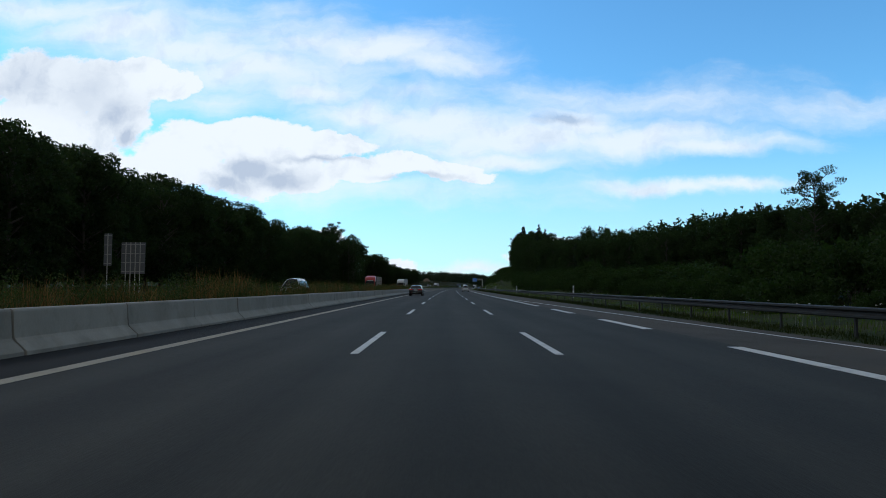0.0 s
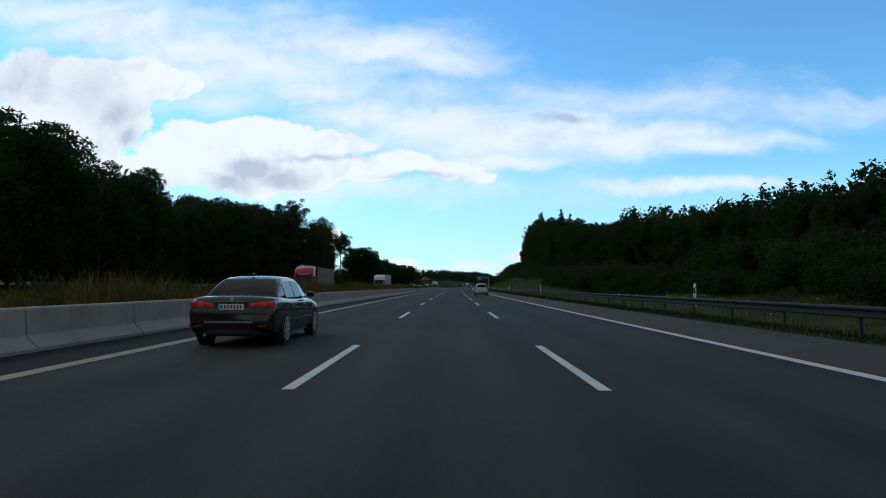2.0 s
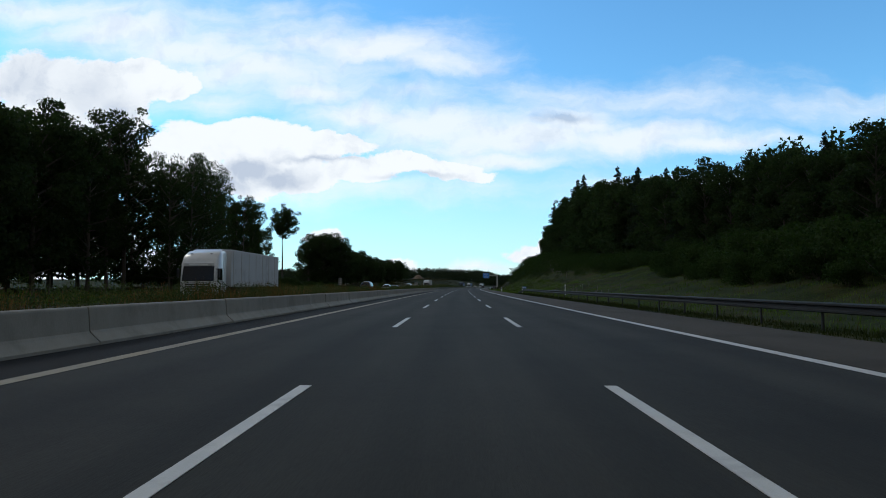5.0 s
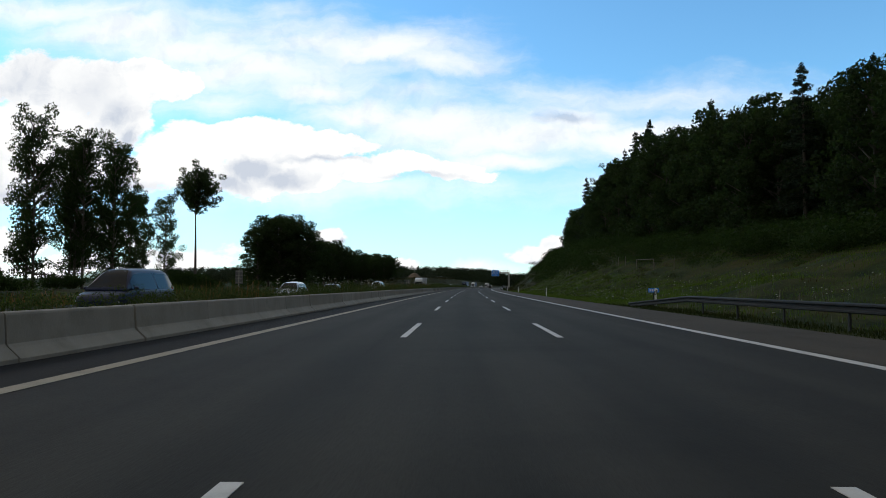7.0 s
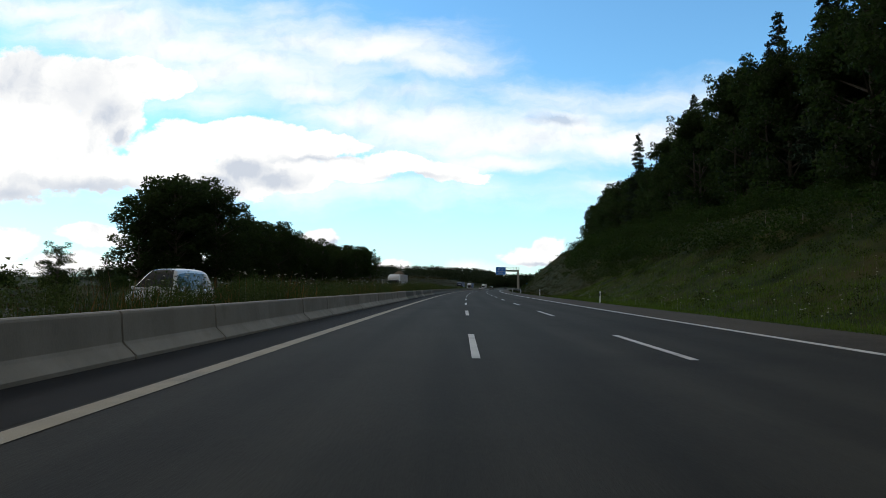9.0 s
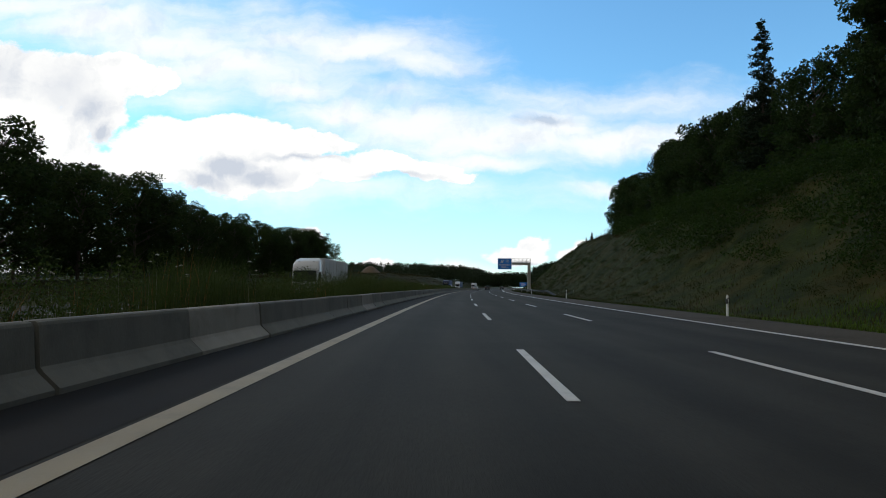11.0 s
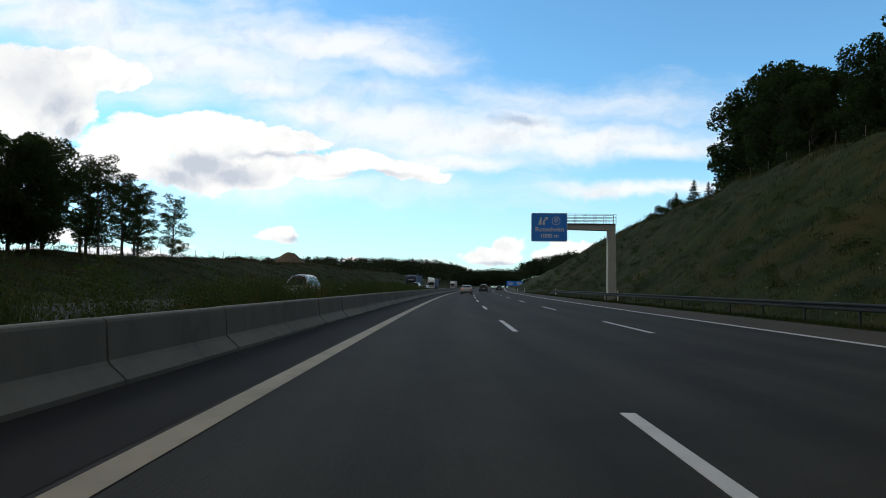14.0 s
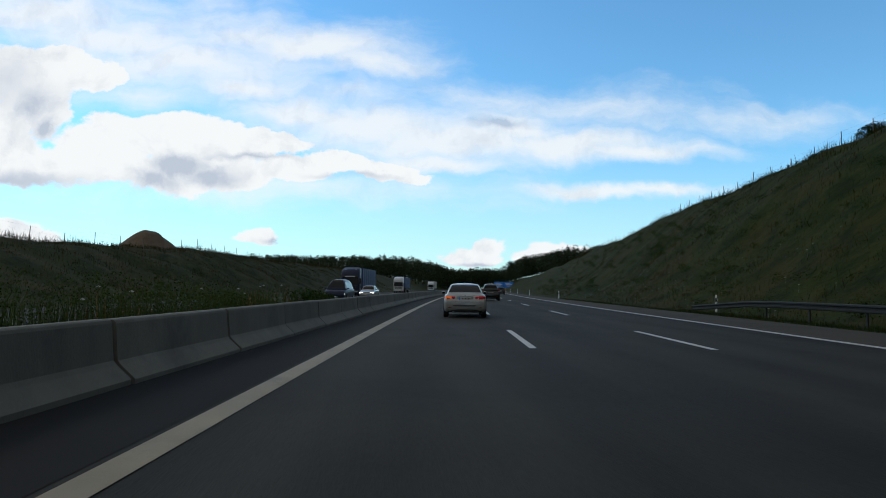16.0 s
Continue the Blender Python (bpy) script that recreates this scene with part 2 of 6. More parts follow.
def add_tracks(m, lane, depth):
    """Worn wheel tracks and patches along the lanes, over the material's colour."""
    t = m.node_tree
    b = t.nodes["Principled BSDF"]
    col = b.inputs["Base Color"].links[0].from_socket
    att = t.nodes.new("ShaderNodeAttribute")
    att.attribute_name = "across"
    tc = node(t, "ShaderNodeTexCoord").outputs["Object"]
    wob = node(t, "ShaderNodeTexNoise", ins={"Vector": tc, "Scale": 0.05, "Detail": 3.0}).outputs[0]
    x = node(t, "ShaderNodeMath", op="MULTIPLY_ADD", ins={0: wob, 1: 0.7, 2: att.outputs["Fac"]}).outputs[0]
    wave = node(t, "ShaderNodeMath", op="COSINE", ins={0: node(t, "ShaderNodeMath", op="MULTIPLY", ins={0: x, 1: 4 * math.pi / lane}).outputs[0]}).outputs[0]
    streak = node(t, "ShaderNodeTexNoise", ins={"Vector": node(t, "ShaderNodeMapping", ins={"Vector": tc, "Scale": (1.6, 0.035, 1.0)}).outputs[0], "Scale": 1.0, "Detail": 6.0, "Roughness": 0.65}).outputs[0]
    patch = node(t, "ShaderNodeTexNoise", ins={"Vector": tc, "Scale": 0.45, "Detail": 5.0, "Roughness": 0.6}).outputs[0]
    g = node(t, "ShaderNodeMath", op="MULTIPLY_ADD", ins={0: wave, 1: -depth * 0.45, 2: 1.0 - 1.9 * depth}).outputs[0]
    g = node(t, "ShaderNodeMath", op="MULTIPLY_ADD", ins={0: streak, 1: depth * 2.4, 2: g}).outputs[0]
    g = node(t, "ShaderNodeMath", op="MULTIPLY_ADD", ins={0: patch, 1: depth * 1.4, 2: g}).outputs[0]
    k = node(t, "ShaderNodeVectorMath", op="SCALE", ins={0: col, 3: g})
    t.links.new(k.outputs[0], b.inputs["Base Color"])


add_tracks(M_ROAD, 3.75, 0.35)
M_STRIP = material("dark_asphalt", (0.011, 0.011, 0.011), (0.022, 0.021, 0.020), 0.6, 90.0, 0.9, 0.5, spec=0.15)
M_LINE = material("road_paint", (0.42, 0.42, 0.40), (0.62, 0.61, 0.58), 1.5, 70.0, 0.6, 0.3, stain=(0.28, 0.27, 0.26), stain_scale=1.2, world_space=True)
M_LINE_OLD = material("worn_road_paint", (0.185, 0.150, 0.088), (0.32, 0.262, 0.155), 1.2, 70.0, 0.6, 0.3, stain=(0.12, 0.10, 0.062), stain_scale=0.8)
M_WALL = material("cast_concrete", (0.195, 0.188, 0.160), (0.335, 0.320, 0.275), 1.1, 45.0, 0.85, 0.3, random_tint=0.30, stain=(0.165, 0.158, 0.132), stain_scale=0.9, stretch=(1, 1, 0.3), world_space=True)
M_SHOULDER = material("shoulder_asphalt", (0.040, 0.036, 0.029), (0.084, 0.074, 0.059), 0.5, 90.0, 0.9, 0.5, stretch=(1, 0.15, 1), stain=(0.028, 0.025, 0.021), stain_scale=0.2, spec=0.15)
# darker concrete for the barrier from about s = 425 onwards
M_WALL_DARK = material("darker_concrete", (0.105, 0.108, 0.092), (0.200, 0.198, 0.168), 1.4, 45.0, 0.9, 0.3, random_tint=0.3, stain=(0.075, 0.08, 0.072), stain_scale=0.7, stretch=(1, 1, 0.3), world_space=True)
M_GROUND = material("grassy_soil", (0.006, 0.012, 0.002), (0.033, 0.045, 0.008), 0.40, 3.0, 0.95, 1.0, stain=(0.046, 0.034, 0.010), stain_scale=0.2, spec=0.1, depth=0.1, contrast=1.8)
M_GRASS = material("grass_blades", (0.026, 0.056, 0.007), (0.105, 0.150, 0.024), 0.3, 3.0, 0.8, 0.0, random_tint=0.6, island=True, spec=0.15)
M_DRY = material("dry_grass", (0.105, 0.058, 0.016), (0.270, 0.150, 0.048), 0.4, 3.0, 0.85, 0.0, random_tint=0.8, island=True, spec=0.15)
M_BENT = material("faded_bank_grass", (0.028, 0.019, 0.005), (0.076, 0.050, 0.014), 0.3, 3.0, 0.85, 0.0, random_tint=0.6, island=True, spec=0.1)
M_HEATH = material("coarse_dark_grass", (0.009, 0.018, 0.003), (0.038, 0.051, 0.009), 0.35, 3.0, 0.85, 0.0, random_tint=0.4, island=True, spec=0.1, contrast=1.5)
M_WEED = material("roadside_weeds", (0.022, 0.040, 0.010), (0.074, 0.098, 0.029), 0.4, 3.0, 0.85, 0.0, random_tint=0.6, island=True, spec=0.15)
M_LEAF = material("foliage", (0.0075, 0.016, 0.006), (0.034, 0.050, 0.017), 0.4, 6.0, 0.8, 0.0, random_tint=0.45, island=True, spec=0.12)
M_NEEDLE = material("conifer_needles", (0.007, 0.015, 0.008), (0.026, 0.043, 0.019), 0.4, 6.0, 0.8, 0.0, random_tint=0.45, island=True, spec=0.12)
M_SHRUB = material("shrub_leaves", (0.008, 0.020, 0.004), (0.033, 0.055, 0.012), 0.4, 6.0, 0.8, 0.0, random_tint=0.5, island=True, spec=0.15)
M_FAR = material("light_foliage", (0.008, 0.019, 0.007), (0.032, 0.050, 0.016), 0.4, 6.0, 0.8, 0.0, random_tint=0.5, island=True, spec=0.2)
thin_leaf(M_LEAF, 0.35, 2.2)
thin_leaf(M_SHRUB, 0.35, 1.6)
thin_leaf(M_GRASS, 0.35, 1.6)
thin_leaf(M_WEED, 0.2, 1.3)
M_BARK = material("bark", (0.035, 0.028, 0.020), (0.10, 0.085, 0.065), 2.0, 25.0, 0.95, 0.8, stretch=(1, 1, 0.2))
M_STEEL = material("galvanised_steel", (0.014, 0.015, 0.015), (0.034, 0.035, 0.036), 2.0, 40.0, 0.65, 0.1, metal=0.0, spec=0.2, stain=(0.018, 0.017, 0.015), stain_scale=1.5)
M_POSTW = material("white_plastic", (0.62, 0.62, 0.60), (0.78, 0.78, 0.76), 3.0, 40.0, 0.5, 0.05)
M_BLACK = material("black_plastic", (0.012, 0.012, 0.013), (0.03, 0.03, 0.03), 3.0, 40.0, 0.5, 0.05)


# ---- mesh helpers ----
def mesh_from(name, verts, faces, mats, smooth_shade=False):
    me = bpy.data.meshes.new(name)
    me.from_pydata([tuple(v) for v in verts] if not isinstance(verts, np.ndarray) else verts.tolist(), [], faces if not isinstance(faces, np.ndarray) else faces.tolist())
    for m in (mats if isinstance(mats, (list, tuple)) else [mats]):
        me.materials.append(m)
    if smooth_shade:
        me.polygons.foreach_set("use_smooth", [True] * len(me.polygons))
    me.update()
    return me


def part(name, bm, mat, parent=None, label="", smooth_shade=False):
    """Links a bmesh as one mesh object under a thing or a part."""
    me = bpy.data.meshes.new(name)
    bm.to_mesh(me)
    bm.free()
    me.materials.append(mat)
    if smooth_shade:
        me.polygons.foreach_set("use_smooth", [True] * len(me.polygons))
    ob = new(name, me)
    if parent is not None:
        ob.parent = parent
    if label:
        tagged(ob, label)
    return ob


def box_bm(size, centre=(0, 0, 0), bevel=0.0, bm=None, m=None):
    bm = bm or bmesh.new()
    mat4 = Matrix.Translation(centre) @ Matrix.Diagonal((*size, 1))
    if m is not None:
        mat4 = m @ mat4
    got = bmesh.ops.create_cube(bm, size=1.0, matrix=mat4)
    if bevel:
        es = list({e for v in got["verts"] for e in v.link_edges})
        bmesh.ops.bevel(bm, geom=es, offset=bevel, segments=2, affect="EDGES", profile=0.5)
    return bm


def cyl_bm(r1, r2, depth, m=None, seg=12, bm=None, caps=True):
    bm = bm or bmesh.new()
    bmesh.ops.create_cone(bm, cap_ends=caps, segments=seg, radius1=r1, radius2=r2, depth=depth, matrix=m or Matrix())
    return bm


def strip(name, s_from, s_to, x_left, x_right, z, mat, step=4.0, thick=0.0):
    """A sheet along the road between two sides (numbers or functions of s)."""
    n = max(2, int(math.ceil((s_to - s_from) / step)) + 1)
    s = np.linspace(s_from, s_to, n)
    xl = x_left(s) if callable(x_left) else np.full(n, x_left)
    xr = x_right(s) if callable(x_right) else np.full(n, x_right)
    a, b = PV(s, xl, np.full(n, z)), PV(s, xr, np.full(n, z))
    v = np.concatenate([a, b])
    f = [(i, n + i, n + i + 1, i + 1) for i in range(n - 1)]
    if thick:
        v = np.concatenate([v, PV(s, xl, np.full(n, z - thick)), PV(s, xr, np.full(n, z - thick))])
        f += [(2 * n + i, i, i + 1, 2 * n + i + 1) for i in range(n - 1)]
        f += [(n + i, 3 * n + i, 3 * n + i + 1, n + i + 1) for i in range(n - 1)]
        f += [(0, 2 * n, 3 * n, n), (n - 1, 2 * n - 1, 4 * n - 1, 3 * n - 1)]
    me = mesh_from(name, v, f, mat)
    across = np.concatenate([xl, xr] * (2 if thick else 1))
    me.attributes.new("across", "FLOAT", "POINT").data.foreach_set("value", across)
    return new(name, me)


# ---- ground ----
def ease(x, a, b):
    u = np.clip((x - a) / (b - a), 0, 1)
    return u * u * (3 - 2 * u)


def ground_z(s, X):
    """Height of the ground; s and X are arrays."""
    s, X = np.asarray(s, float), np.asarray(X, float)
    z = np.full(np.broadcast(s, X).shape, -0.10)
    # median between the two carriageways
    z = np.where((X < -8.1) & (X > -11.3), 0.12, z)
    # cut bank on the right
    crest = np.interp(s, [-200, 0, 200, 330, 400, 455, 600, 670, 715, 770, 860, 1000], [2.5, 2.5, 3.5, 5.0, 9.0, 12.0, 15.0, 15.0, 14.1, 13.0, 11.6, 9.5])
    run = np.interp(s, [0, 250, 400, 600], [26, 26, 22, 20])
    u = np.clip((X - 12.5) / run, 0, 1)
    bank = crest * (0.35 * u + 0.65 * u * u * (3 - 2 * u)) + np.clip(X - 12.5 - run, 0, 200) * 0.04
    z = np.where(X > 9.0, -0.04 - 0.12 * ease(X, 9.2, 12.0) + bank, z)
    # low land and later a mound on the left
    mound = np.interp(s, [-200, 480, 560, 600, 640, 670, 730, 790, 910, 1000], [0.6, 0.6, 3.0, 4.1, 5.1, 6.1, 7.0, 7.5, 7.0, 5.0])
    left = mound * ease(-X, 29.0, 48.0) - np.clip(-X - 60, 0, 60) * 0.01 * mound
    z = np.where(X < -26.3, -0.06 + left, z)
    # the land rises at the far end
    z = z + 12.0 * ease(s, 960, 1250) * ease(np.abs(X + 8), 25, 120)
    return z


def bumps(s, X):
    return (np.sin(s * 0.31 + X * 0.17) * np.sin(X * 0.43 - s * 0.11) * 0.18 + np.sin(s * 0.083 + 1.3) * np.sin(X * 0.071 + s * 0.02) * 0.35)


def ground_top(s, X):
    s, X = np.asarray(s, float), np.asarray(X, float)
    rough = np.clip((np.abs(X + 8.5) - 20) / 8, 0, 1)
    lumpy = np.sin(s * 0.9 + X * 0.35) * np.sin(X * 0.8 - s * 0.23) * 0.14 + np.sin(s * 0.47 - X * 0.6) * np.sin(s * 0.19 + X * 0.33) * 0.24
    return ground_z(s, X) + (bumps(s, X) * 1.2 + lumpy) * rough


gs = np.concatenate([np.arange(-200, 0, 6.0), np.arange(0, 760, 2.0), np.arange(760, 1400, 20.0), np.arange(1400, 2600, 100.0)])
gx = np.concatenate([[-1500, -900, -500, -300, -200], np.arange(-140, -28, 4.0), [-26.4, -26.2, -20, -11.4, -11.2, -9.8, -8.2, -8.0, 0, 8.9, 9.2, 10, 11, 12], np.arange(13, 44, 1.0), np.arange(44, 60, 2.0), np.arange(60, 140, 6.0), [160, 220, 320, 520, 900, 1500]])
GS, GX = np.meshgrid(gs, gx, indexing="ij")
GZ = ground_top(GS, GX)
gv = PV(GS.ravel(), GX.ravel(), GZ.ravel())
nx = len(gx)
ii, jj = np.meshgrid(np.arange(len(gs) - 1), np.arange(nx - 1), indexing="ij")
q = (ii * nx + jj).ravel()
ground = new("ground", mesh_from("ground", gv, np.stack([q, q + 1, q + nx + 1, q + nx], axis=1), M_GROUND, True))
tagged(ground, "uneven grassy ground and cut banks beside the motorway", "ground", kind="structure")

road = strip("road", -150, 1150, -7.6, 9.1, 0.0, M_ROAD, 4.0, 0.12)
tagged(road, "dark grey asphalt motorway carriageway, three lanes and hard shoulder", "road", kind="structure")
road_b = strip("road_opposite", -150, 1150, -26.2, -11.3, 0.0, M_ROAD, 4.0, 0.12)
tagged(road_b, "dark grey asphalt of the oncoming carriageway beyond the barrier", "road", kind="structure")
shoulder = strip("road_shoulder", -150, 1150, 6.02, 9.1, 0.004, M_SHOULDER, 4.0)
tagged(shoulder, "lighter worn asphalt of the hard shoulder", "road", kind="structure")
seam = strip("road_margin", -150, 1150, -7.6, -6.05, 0.004, M_STRIP, 4.0)
tagged(seam, "darker asphalt margin along the concrete barrier", "road", kind="structure")

# ---- markings ----
ed = strip("edge_line_left", -150, 1150, -5.97, -5.67, 0.008, M_LINE_OLD, 4.0)
tagged(ed, "wide yellowish-white solid edge line beside the barrier", "road marking", kind="structure")
er = strip("edge_line_right", 46, 1500, 5.69, 5.95, 0.008, M_LINE, 4.0)
tagged(er, "white solid edge line beside the hard shoulder", "road marking", kind="structure")
taper = strip("edge_line_taper", -150, 74, lambda s: np.interp(s, [13, 74], [8.5, 5.97]), lambda s: np.interp(s, [13, 74], [8.64, 6.11]), 0.006, M_LINE, 4.0)
tagged(taper, "thin white edge line where the merging lane tapers out", "road marking", kind="structure")
tagged(strip("edge_line_opposite", -150, 1150, -12.1, -11.85, 0.008, M_LINE, 4.0), "white edge line of the oncoming carriageway", "road marking", kind="structure")

dash_mesh = {}


def dash(s, X, length, width, group):
    key = (length, width)
    if key not in dash_mesh:
        bm = box_bm((width, length, 0.006), (0, length / 2, 0.003))
        me = bpy.data.meshes.new("lane_dash")
        bm.to_mesh(me)
        bm.free()
        me.materials.append(M_LINE)
        dash_mesh[key] = me
    ob = new("lane_dash", dash_mesh[key])
    ob.matrix_world = at(s, X, 0.002)
    tagged(ob, "white painted lane dash on dark asphalt", "road marking", group, "structure")


DASH0 = 12.4
for k in range(-3, 60):
    dash(DASH0 + 18 * k, -1.875, 6.0, 0.15, "left lane dashes")
    dash(DASH0 + 18 * k, 1.875, 6.0, 0.15, "right lane dashes")
    dash(DASH0 + 18 * k, -15.6, 6.0, 0.15, "oncoming lane dashes")
    dash(DASH0 + 18 * k, -19.3, 6.0, 0.15, "oncoming lane dashes")
for k in range(-4, 4):
    dash(8.2 + 12 * k, 5.82, 6.0, 0.30, "merge lane dashes")

# ---- concrete barrier ----
PROFILE = [(0.0, 0.0), (0.0, 0.07), (-0.03, 0.10), (-0.19, 0.245), (-0.23, 0.30), (-0.265, 0.76), (-0.28, 0.795), (-0.31, 0.815), (-0.45, 0.815), (-0.48, 0.795), (-0.495, 0.76), (-0.53, 0.30),
           (-0.57, 0.245), (-0.73, 0.10), (-0.76, 0.07), (-0.76, 0.0)]
ELEM = 4.274


def element_mesh(length, mat):
    gap = 0.022
    v, f = [], []
    n = len(PROFILE)
    for y, inset in ((gap, 0.02), (gap + 0.03, 0.0), (length - gap - 0.03, 0.0), (length - gap, 0.02)):
        for x, z in PROFILE:
            cx, cz = -0.38, 0.4
            v.append((x + (cx - x) * inset, y, z + (cz - z) * inset if z > 0.05 else z))
    for k in range(3):
        for i in range(n - 1):
            f.append((k * n + i + 1, k * n + i, (k + 1) * n + i, (k + 1) * n + i + 1))
    f.append(tuple(range(n)))
    f.append(tuple(range(4 * n - 1, 3 * n - 1, -1)))
    return mesh_from("barrier_element", v, f, mat)


barrier = tagged(new("concrete_barrier"), "grey precast concrete safety barrier with stained joints", "barrier", kind="structure")
elem, elem_dark = element_mesh(ELEM, M_WALL), element_mesh(ELEM, M_WALL_DARK)
core = strip("barrier_core", -80, 1200, -7.96, -7.86, 0.68, M_BLACK, 4.0, 0.68)
core.parent = barrier
for k in range(-20, 178):
    s = 3.3 + k * ELEM
    ob = new("barrier_element", elem if s + random.uniform(-30, 30) < 425 else elem_dark)
    ob.parent = barrier
    ob.matrix_world = at(s, -7.52 + random.uniform(-0.012, 0.012), random.uniform(-0.008, 0.004), random.uniform(-0.12, 0.12))
far_wall = strip("barrier_far", 764.1, 1200, -8.1, -7.7, 0.81, M_WALL_DARK, 4.0, 0.81)
far_wall.parent = barrier

# ---- trees ----
def leaf_cloud(rng, centres, radii, count, size, flat=0.7):
    """Small leaf clumps as triangles scattered over the shells of several lumps."""
    k = rng.choice(len(centres), count, p=np.array([r[0] * r[1] for r in radii]) / sum(r[0] * r[1] for r in radii))
    d = rng.normal(size=(count, 3))
    d /= np.linalg.norm(d, axis=1, keepdims=True)
    rad = 0.42 + 0.78 * rng.random(count) ** 0.7
    R = np.array([(r[0], r[0], r[1]) for r in radii])
    pos = np.array(centres)[k] + d * R[k] * rad[:, None]
    a = rng.normal(size=(count, 3))
    a /= np.linalg.norm(a, axis=1, keepdims=True)
    b = np.cross(a, rng.normal(size=(count, 3)))
    b /= np.linalg.norm(b, axis=1, keepdims=True)
    sz = size * (0.55 + 0.9 * rng.random(count))[:, None]
    c = b * sz * flat * (0.7 + 0.5 * rng.random(count))[:, None]
    v = np.stack([pos - a * sz, pos + a * sz * 0.6 - c, pos + a * sz * 0.5 + c], axis=1).reshape(-1, 3)
    return v, np.arange(count * 3).reshape(-1, 3)


def limb(bm, a, b, r1, r2, seg=6):
    a, b = Vector(a), Vector(b)
    d = b - a
    m = Matrix.Translation((a + b) / 2) @ d.to_track_quat("Z", "Y").to_matrix().to_4x4()
    cyl_bm(r1, r2, d.length, m, seg, bm)


def make_tree(kind, height, spread, seed, base=0.25, density=1.0, label="", size=None):
    rng = np.random.default_rng(seed)
    top = new(kind)
    bm = bmesh.new()
    lean = rng.normal(size=2) * 0.02 * height
    pts = [Vector((lean[0] * u * u, lean[1] * u * u, height * 0.92 * u)) for u in np.linspace(0, 1, 6)]
    r0 = (0.013 if density > 0.6 else 0.009) * height + 0.04
    for i in range(5):
        limb(bm, pts[i], pts[i + 1], r0 * (1 - i * 0.18), r0 * (1 - (i + 1) * 0.18), 8)
    centres, radii = [], []
    if kind == "conifer_tree":
        rows = int(height * 1.3)
        for i in range(rows):
            u = base + (1 - base) * i / rows
            reach = spread * (1 - u) ** 0.8 * (0.75 + 0.4 * rng.random()) + 0.25
            for k in range(5):
                az = rng.random() * 6.283
                z = height * (u + rng.normal() * 0.008)
                tip = (math.cos(az) * reach, math.sin(az) * reach, z - reach * 0.22)
                limb(bm, (0, 0, z), tip, 0.03, 0.01, 3)
                for q in (0.35, 0.65, 0.95):
                    centres.append((tip[0] * q, tip[1] * q, z - reach * 0.22 * q))
                    radii.append((0.28 * reach * (1.15 - q * 0.5) + 0.12, 0.16 + 0.05 * reach))
        centres.append((0, 0, height * 0.98))
        radii.append((0.15, 0.7))
        v, f = leaf_cloud(rng, centres, radii, int(8500 * density), 0.21, 0.4)
        mat = M_NEEDLE
    else:
        airy = density < 0.6
        lumps = 34
        for i in range(40 if airy else 0):
            # single boughs with uneven reach, each bearing a few leafy lumps
            u = base + (0.95 - base) * (i + rng.random()) / 40
            wide = spread * math.sin(math.pi * min(1.0, 0.20 + 0.74 * (u - base) / (1 - base))) ** 0.6
            reach = wide * (0.35 + 0.75 * rng.random())
            az = i * 2.4 + rng.normal() * 0.8
            root = (0, 0, height * max(0.1, u - 0.10))
            tip = Vector((math.cos(az) * reach, math.sin(az) * reach, height * (u + 0.03 * rng.normal())))
            limb(bm, root, tip, 0.035 + 0.0035 * height, 0.012, 5)
            for q in (0.45, 0.75, 1.0):
                c = Vector(root).lerp(tip, q) + Vector(rng.normal(size=3)) * 0.035 * height * 0.5
                r = spread * (0.11 + 0.14 * rng.random())
                centres.append(tuple(c))
                radii.append((r, r * 0.7))
        for i in range(0 if airy else lumps):
            u = base + (0.97 - base) * (i + 0.5) / lumps
            wide = spread * math.sin(math.pi * min(1.0, 0.12 + 0.80 * (u - base) / (1 - base))) ** 0.7
            az = i * 2.4 + rng.random()
            off = wide * (0.35 + 0.5 * rng.random())
            c = Vector((math.cos(az) * off, math.sin(az) * off, height * u))
            r = spread * (0.15 + 0.19 * rng.random())
            centres.append(tuple(c))
            radii.append((r, r * 0.75))
            limb(bm, (c.x * 0.05, c.y * 0.05, height * max(0.12, u - 0.14)), tuple(c), 0.05 + 0.004 * height, 0.015, 5)
        v, f = leaf_cloud(rng, centres, radii, int((20000 if airy else 9000 if size is None else 5000) * density), size or (0.15 if airy else 0.20), 0.8)
        mat = M_LEAF
    part("trunk", bm, M_BARK, top)
    cr = new("crown", mesh_from("crown", v, f, mat))
    cr.parent = top
    tagged(top, label, "tree")
    return top


def make_shrub(seed, height, spread, label):
    rng = np.random.default_rng(seed)
    top = new("shrub")
    bm = bmesh.new()
    centres, radii = [], []
    for i in range(9):
        az = i * 2.4 + rng.random()
        off = spread * (0.15 + 0.7 * rng.random())
        c = (math.cos(az) * off, math.sin(az) * off, height * (0.25 + 0.55 * rng.random()))
        centres.append(c)
        r = spread * (0.28 + 0.2 * rng.random())
        radii.append((r, r * 0.8))
        limb(bm, (0, 0, 0), c, 0.03, 0.01, 4)
    part("stem", bm, M_BARK, top)
    v, f = leaf_cloud(rng, centres, radii, 4200, 0.085, 0.8)
    cr = new("foliage", mesh_from("foliage", v, f, M_SHRUB))
    cr.parent = top
    return tagged(top, label, "shrub")


